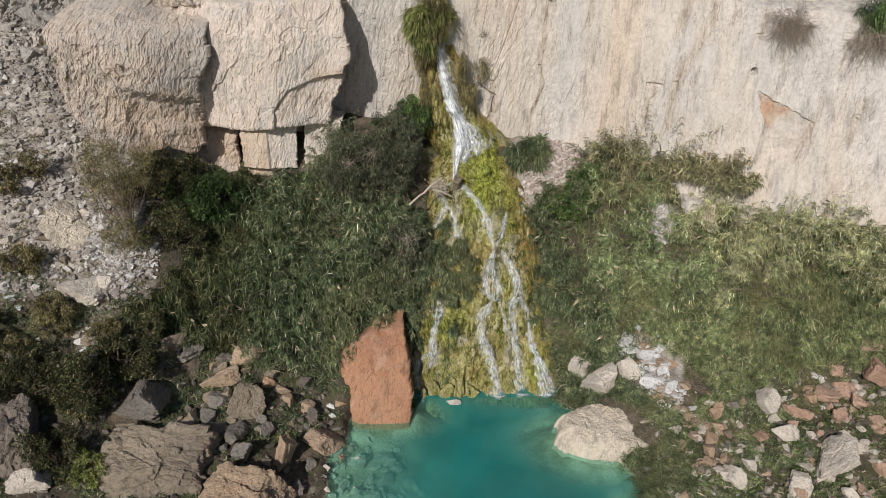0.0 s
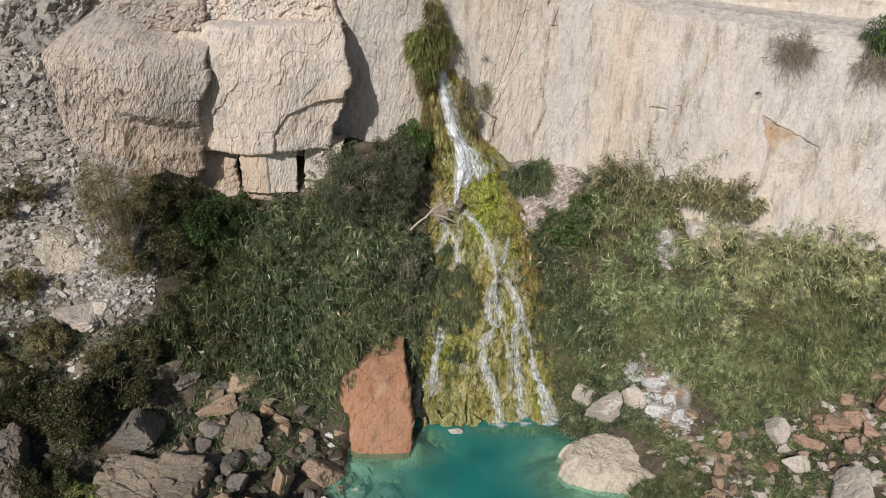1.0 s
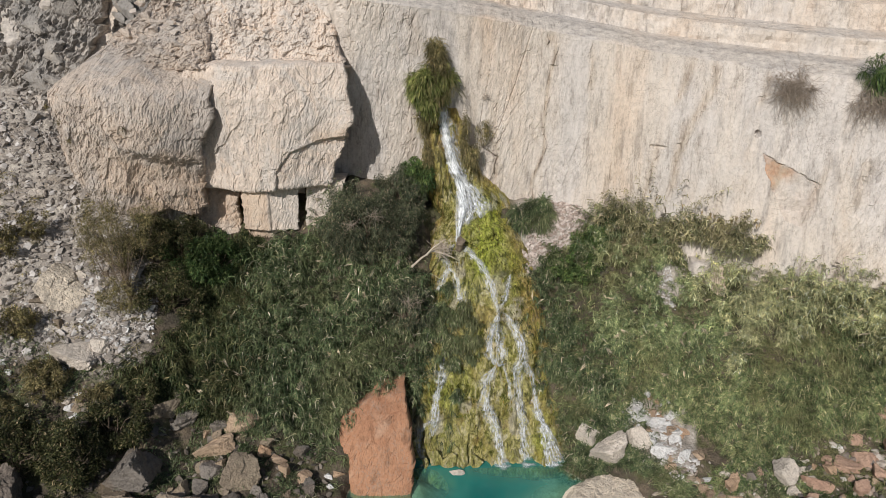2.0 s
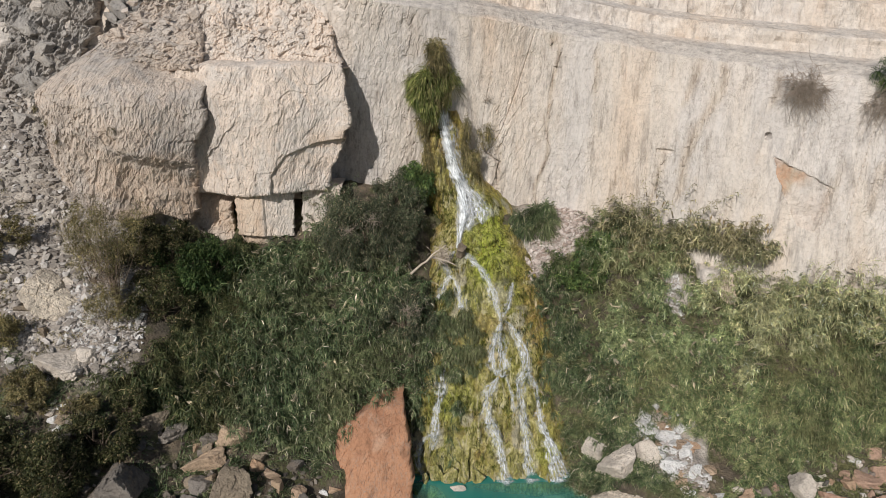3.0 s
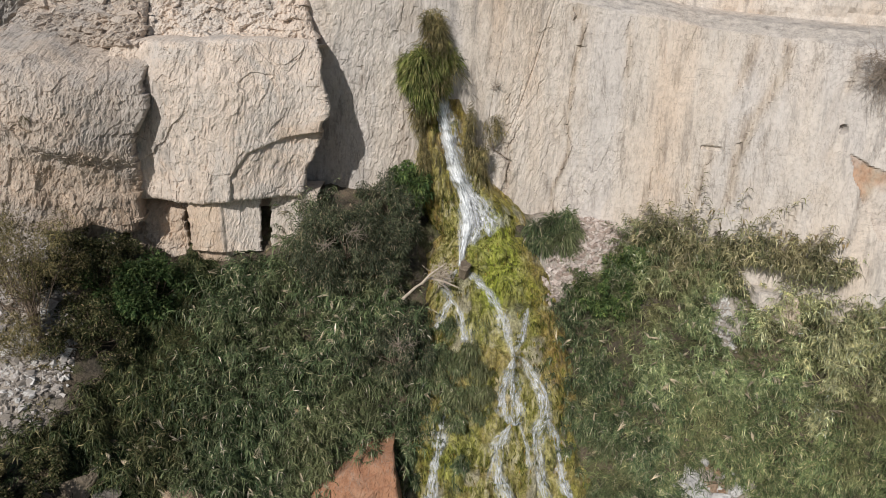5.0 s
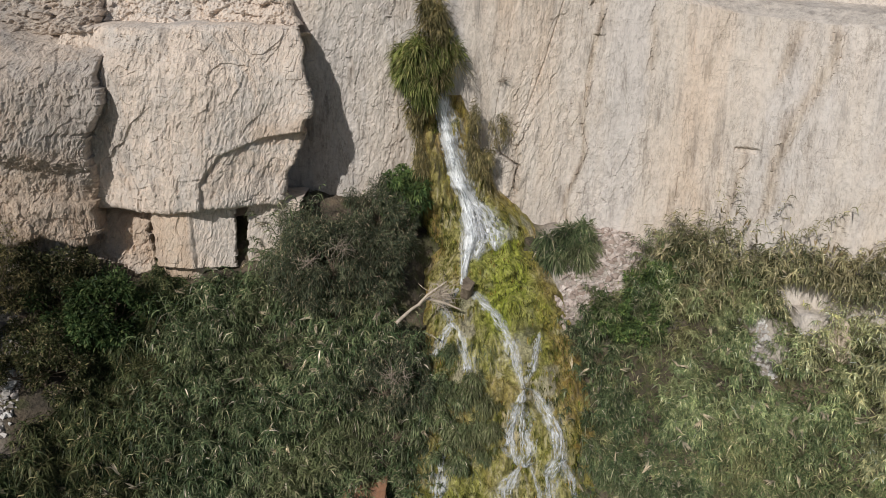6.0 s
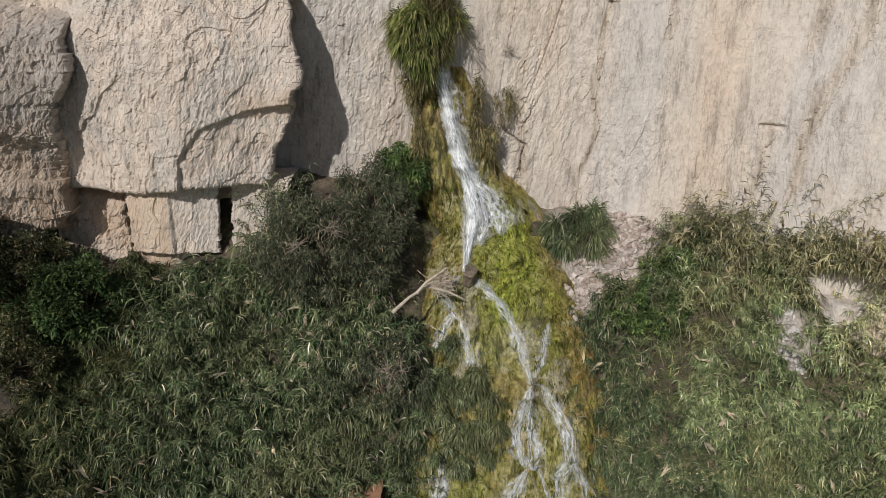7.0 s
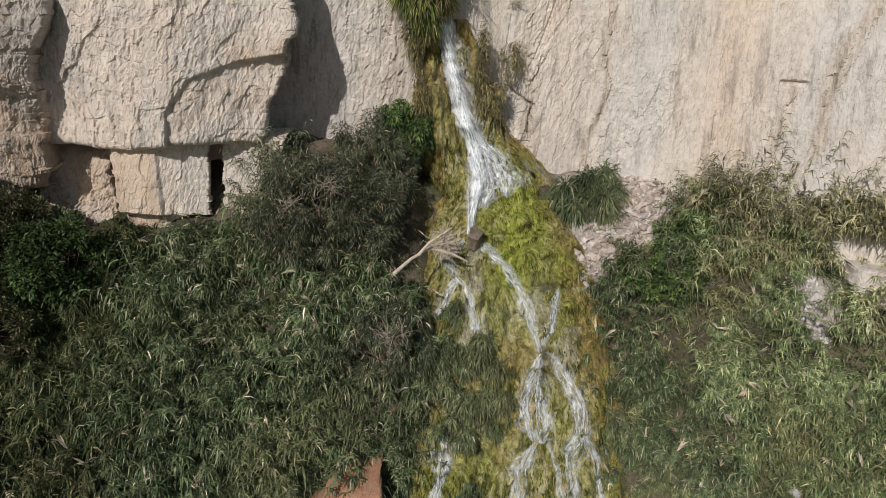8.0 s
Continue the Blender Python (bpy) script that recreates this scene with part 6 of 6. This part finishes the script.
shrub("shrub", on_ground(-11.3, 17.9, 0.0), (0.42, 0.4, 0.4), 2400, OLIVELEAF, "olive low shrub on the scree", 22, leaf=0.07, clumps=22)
# extra shrub, added only to darken the bank where shade lies
shrub("shrub", on_ground(-8.9, 16.8, 0.0), (0.85, 0.6, 0.75), 8000, SHADELEAF, "dark low shrub added to darken the boulders", 23, leaf=0.08, clumps=28)
shrub("shrub", on_ground(-12.6, 20.9, 0.0), (0.5, 0.5, 0.6), 3000, OLIVELEAF, "small olive-brown shrub on the scree", 24, leaf=0.06, clumps=18)
shrub("shrub", on_ground(4.2, 22.0, 0.0), (0.95, 0.5, 0.6), 14000, GREENLEAF, "bright green broad-leaved shrub below the cliff", 10, leaf=0.075, clumps=60, puff=0.8)
shrub("shrub", on_ground(4.9, 22.6, 0.0), (0.55, 0.45, 0.5), 8000, GREENLEAF, "bright green broad-leaved shrub below the cliff", 27, leaf=0.075, clumps=40, puff=0.9)
shrub("shrub", on_ground(5.5, 23.2, 0.1), (0.4, 0.35, 0.4), 2500, GREENLEAF, "small bright green shrub at the cliff's foot", 25, leaf=0.09, clumps=14)

for k, (x, y, r, mat) in enumerate(((-12.3, 18.7, 0.6, OLIVELEAF), (-11.1, 17.6, 0.55, OLIVELEAF), (-12.7, 17.1, 0.5, SHADELEAF), (-9.6, 17.5, 0.4, OLIVELEAF), (-8.6, 17.9, 0.45, SHADELEAF), (-13.3, 20.2, 0.6, OLIVELEAF), (-12.0, 16.9, 0.4, OLIVELEAF), (-3.2, 22.7, 0.7, DARKLEAF))):
    shrub("shrub", on_ground(x, y, 0.0), (r, r * 0.9, r), int(9000 * r), mat, "low wiry shrub on the slope", 60 + k, leaf=0.065, clumps=30)


def grass(name, poly, tufts, height, material, label, seed, floor=-1.0, blade=0.02, gaps=(), wet=0.985):
    """Loose grass tufts, too many to count."""
    rng = np.random.default_rng(seed)
    p = np.array(poly)
    lo, hi = p.min(0), p.max(0)
    x, y = rng.uniform(lo[0], hi[0], tufts * 4), rng.uniform(lo[1], hi[1], tufts * 4)
    k = inside(x, y, poly) & (fbm(xyz(x * 0.9, y * 0.9, 0), 3, seed) > floor) & (basin(x, y) > wet)
    for gx0, gy0, ra, rb in gaps:
        k &= ((x - gx0) / ra) ** 2 + ((y - gy0) / rb) ** 2 > 1
    x, y = x[k][:tufts], y[k][:tufts]
    n, b = len(x), 22
    z = ground_h(x, y)
    root = np.stack((x, y, z), 1)[:, None] + rng.normal(size=(n, b, 3)) * (0.09, 0.09, 0.0)
    way = rng.normal(size=(n, b, 3)) * (0.8, 0.8, 0.3) + (0, -0.1, 0.9)
    m = n * b
    size = np.repeat(rng.uniform(0.6, 1.4, n), b)
    v, f = blades(root.reshape(-1, 3), way.reshape(-1, 3), rng.uniform(0.5, 1.2, m) * height * size, rng.uniform(0.6, 1.3, m) * blade, rng.uniform(0.3, 1.0, m), rng)
    return tagged(put(name, quads_mesh(name, v, f), material), label, "grass", kind="stuff")


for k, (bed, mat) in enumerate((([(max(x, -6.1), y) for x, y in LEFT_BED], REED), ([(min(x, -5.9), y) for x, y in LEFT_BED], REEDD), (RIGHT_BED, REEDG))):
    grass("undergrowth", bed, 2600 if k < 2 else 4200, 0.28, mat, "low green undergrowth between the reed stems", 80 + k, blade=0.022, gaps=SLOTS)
LOW_LEFT = [(-14, 19), (-9.1, 18.5), (-6.8, 18.6), (-3.2, 19.2), (-2.9, 17.4), (-4.0, 16.6), (-6, 14), (-6, 12.5), (-14, 12.5)]
LOW_RIGHT = [(5.3, 12.8), (5.6, 15.0), (6.6, 16.6), (8.0, 17.4), (10, 18.2), (15, 18.6), (15, 12.8)]
grass("grass", LOW_LEFT, 1100, 0.3, REED, "dark green grass between the boulders", 31, floor=-0.1)
grass("grass", LOW_RIGHT, 1400, 0.25, REEDG, "olive green grass between the boulders", 32, floor=-0.25)
grass("grass", LOW_RIGHT, 420, 0.16, GREENLEAF, "bright green low herbs on the bank", 33, floor=0.25)
grass("grass", [(-14, 17), (-14, 22.5), (-9, 20.8), (-9, 18)], 220, 0.22, OLIVELEAF, "dry olive grass tufts on the scree", 34, floor=0.1)
grass("grass", [(-3.2, 18.2), (-3.2, 20), (-6.5, 19.2), (-6.5, 17.9)], 260, 0.32, REED, "green grass at the reed bed's foot", 35)
grass("grass", [(3.5, 18.9), (3.5, 19.9), (6.1, 19.7), (6.3, 18.2), (5.2, 18.3), (4.2, 18.6)], 420, 0.36, REED, "green grass beside the pool", 36)

grass("grass", [(4.0, 18.2), (5.6, 18.2), (6.6, 17.6), (7.0, 15.6), (5.6, 13.4), (5.2, 14.0), (6.0, 15.6), (6.4, 16.3), (5.6, 17.6)], 700, 0.3, REED, "green grass round the pool boulder", 37)
grass("grass", [(5.0, 12.8), (5.4, 14.8), (8.0, 17.4), (10, 18.0), (10, 12.8)], 900, 0.22, REED, "dark green grass between cobbles", 38, floor=-0.1)

grass("grass", [(4.6, 12.8), (5.0, 14.6), (5.1, 15.7), (6.3, 15.9), (6.6, 16.6), (7.2, 16.4), (7.0, 14.8), (5.8, 12.8)], 600, 0.36, REED, "green grass hanging over the pool's edge", 39, wet=0.90)
grass("grass", [(3.6, 18.0), (3.5, 19.3), (4.7, 19.1), (4.7, 17.9)], 200, 0.32, REED, "green grass hanging over the pool's edge", 40, wet=0.86)


def hanging_tuft(place, size, count, material, label, seed, leaf=(0.12, 0.28), wide=0.02, droop=0.9, name="hanging_grass", clumps=30, spread=0.32):
    rng = np.random.default_rng(seed)
    ob = tagged(empty(name, place), label, "grass tuft")
    c = rng.normal(size=(clumps, 3))
    c /= np.linalg.norm(c, axis=1)[:, None]
    c *= rng.uniform(0.3, 1.05, (clumps, 1))
    d = rng.normal(size=(count, 3))
    d /= np.linalg.norm(d, axis=1)[:, None]
    root = (c[rng.integers(0, clumps, count)] + d * rng.uniform(0.02, spread, (count, 1))) * size
    way = d + rng.normal(size=(count, 3)) * 0.5 + root / np.array(size) * 0.3 + (0, -0.4, 0.1)
    v, f = blades(root, way, rng.uniform(*leaf, count), rng.uniform(0.6, 1.3, count) * wide, rng.uniform(0.5, droop, count), rng)
    put("foliage", quads_mesh("foliage", v, f), material, ob)
    return ob


hanging_tuft((-0.45, 23.28, 11.1), (0.68, 0.45, 0.76), 15000, HANGLEAF, "olive green grass hanging over the waterfall's lip", 31, leaf=(0.10, 0.26), wide=0.024, droop=0.85, clumps=46, spread=0.3)
hanging_tuft((-0.32, 23.3, 12.05), (0.34, 0.22, 0.75), 2200, OLIVELEAF, "dry olive grass hanging from the cliff above the fall", 13)
hanging_tuft((-0.4, 23.3, 11.15), (0.74, 0.42, 0.74), 1600, OLIVELEAF, "dry brown and olive grass hanging over the waterfall's lip", 18, leaf=(0.15, 0.4), wide=0.016, droop=0.7)
hanging_tuft((0.62, 23.4, 9.5), (0.18, 0.15, 0.85), 1500, OLIVELEAF, "brown roots and grass hanging beside the fall", 19, leaf=(0.07, 0.18), wide=0.016, droop=1.0)
hanging_tuft((-0.6, 23.3, 8.9), (0.22, 0.15, 0.6), 900, OLIVELEAF, "brown grass hanging down the tufa beside the fall", 20, leaf=(0.07, 0.18), wide=0.016, droop=1.0)
hanging_tuft((-0.72, 23.4, 9.9), (0.32, 0.25, 0.65), 1500, OLIVELEAF, "brownish grass hanging beside the fall", 14, leaf=(0.07, 0.18), wide=0.016, droop=1.0)
hanging_tuft((0.95, 23.6, 8.75), (0.16, 0.14, 0.6), 1000, OLIVELEAF, "brown roots hanging down the rock beside the fall", 22, leaf=(0.07, 0.18), wide=0.016, droop=1.0)
hanging_tuft((1.25, 23.85, 9.6), (0.28, 0.18, 0.4), 700, OLIVELEAF, "grey-green tuft growing on the cliff", 15, leaf=(0.06, 0.15), wide=0.014, clumps=40)
hanging_tuft((2.95, 23.3, 6.7), (0.78, 0.4, 0.7), 9000, REED, "green grass tuft growing at the cliff's foot", 12, leaf=(0.2, 0.4), wide=0.024)
hanging_tuft((12.3, 21.0, 11.7), (0.6, 0.4, 0.5), 1800, GREENLEAF, "green shrub clinging to the cliff", 17, leaf=(0.1, 0.25))

for k, (x, y, z) in enumerate(((-11.0, 20.55, 10.45), (-10.75, 20.5, 9.95), (-9.1, 20.3, 10.3), (-12.4, 22.6, 10.6))):
    hanging_tuft((x, y, z), (0.07, 0.05, 0.07), 70, OLIVELEAF, "tiny dry plant growing on the rock", 70 + k, leaf=(0.05, 0.14), wide=0.01)


def dry_shrub(place, reach, count, label, seed, up=-1.1):
    rng = np.random.default_rng(seed)
    ob = tagged(empty("dry_shrub", place), label, "shrub")
    paths = []
    for _ in range(max(count // 12, 3)):
        paths += twig_paths(rng.normal(size=3) * (0.3, 0.1, 0.2) * reach, 12, reach, rng, up=up, bend=0.35, steps=6)
    v, f = branches(paths, 0.0048, 0.002, 3)
    put("twig_crown", quads_mesh("twig_crown", v, f), DRYTWIG, ob)
    return ob


dry_shrub((10.2, 21.55, 11.3), 0.95, 600, "grey dry leafless shrub clinging to the cliff", 41)
dry_shrub((12.2, 20.95, 11.0), 0.95, 460, "grey dry leafless shrub clinging to the cliff", 42)
dry_shrub((-1.05, 20.0, 5.1), 0.45, 60, "small dead bleached shrub among the reeds", 43, up=0.3)
dry_shrub((-2.2, 20.95, 7.5), 0.5, 40, "dead grey twigs on the shrub beside the fall", 45, up=0.2)
dry_shrub((-2.9, 21.1, 7.2), 0.4, 30, "dead grey twigs on the shrub beside the fall", 46, up=0.2)
dry_shrub((1.25, 23.8, 10.65), 0.25, 30, "small dry red-brown twig on the cliff", 44, up=0.3)

# moss and weeds hanging on the apron
def moss(name, count, box, length, material, label, seed, floor=-0.2):
    rng = np.random.default_rng(seed)
    u, z = rng.uniform(-0.95, 0.95, count), rng.uniform(box[0], box[1], count)
    l, r = np.interp(z, TUFA_Z, TUFA_L), np.interp(z, TUFA_Z, TUFA_R)
    x = (l + r) / 2 + u * (r - l) / 2
    k = (vnoise(xyz(x * 1.6, 0.0, z * 1.1), seed) > floor) & (x > box[2]) & (x < box[3])
    x, z = x[k], z[k]
    n, b = len(x), 7
    root = np.repeat(np.stack((x, tufa_front(x, z) + 0.01, z), 1), b, 0) + rng.normal(size=(n * b, 3)) * (0.03, 0.005, 0.03)
    way = rng.normal(size=(n * b, 3)) * 0.5 + (0, -0.6, -0.3)
    v, f = blades(root, way, rng.uniform(*length, n * b), rng.uniform(0.012, 0.028, n * b), rng.uniform(0.5, 1.2, n * b), rng, seg=2)
    tagged(put(name, quads_mesh(name, v, f), material), label, "moss", kind="stuff")


moss("moss", 3600, (0.2, 9.8, -2, 5), (0.04, 0.11), MOSS, "yellow-green and brown moss strands on the tufa", 51)
moss("weeds", 500, (2.4, 5.3, -1.3, 1.05), (0.08, 0.18), REED, "green weeds hanging over the tufa", 52, floor=-0.1)
moss("weeds", 420, (0.3, 2.8, -1.2, 0.6), (0.10, 0.24), REED, "green weeds hanging over the tufa", 53, floor=0.1)

for k, (x, z, r) in enumerate(((0.1, 4.9, 0.26), (0.55, 4.5, 0.3), (0.85, 4.0, 0.28), (0.3, 4.1, 0.34), (-0.25, 4.3, 0.36), (0.95, 3.5, 0.24), (0.55, 3.45, 0.32), (0.1, 3.5, 0.34), (-0.45, 3.7, 0.4), (0.75, 2.95, 0.24),
                               (-0.65, 3.1, 0.34), (-0.85, 2.5, 0.32), (-0.95, 1.9, 0.26), (0.25, 2.9, 0.22), (-0.75, 1.4, 0.18), (0.35, 1.9, 0.14))):
    hanging_tuft((x, float(tufa_front(np.array([x]), np.array([z]))[0]) - 0.05, z), (r, r * 0.7, r * 1.15), int(5200 * r), REED, "green weeds hanging over the wet tufa", 300 + k, leaf=(0.06, 0.15), wide=0.022, droop=0.75, name="hanging_weeds", clumps=50, spread=0.25)

# dead wood across the stream, and the rock that splits the water
wood = tagged(empty("dead_branch", (-0.7, 21.0, 6.1)), "bleached dead branch lying across the stream", "branch")
rng = np.random.default_rng(77)
v, f = branches([[(-0.35, -0.25, -0.15), (-0.05, 0.0, 0.05), (0.35, 0.35, 0.2), (0.75, 0.8, 0.3)], [(0.1, 0.1, 0.1), (0.3, 0.1, 0.35), (0.7, 0.35, 0.55)], [(0.3, 0.3, 0.18), (0.7, 0.2, 0.1), (1.0, 0.35, -0.1)]], 0.04, 0.016, 8)
put("limb", quads_mesh("limb", v, f, True), BLEACH, wood)
v, f = branches(twig_paths((0.6, 0.35, 0.25), 80, 0.75, rng, up=0.0, bend=0.75, steps=8), 0.011, 0.003, 4)
put("twig", quads_mesh("twig", v, f), BLEACH, wood)
stone("stone", shapes[3].copy(), (0.46, 21.95, 6.2), (0.3, 0.28, 0.27), (0.2, 0.4, 0.6), BROWN, "brown wet stone splitting the falling water", "stone")
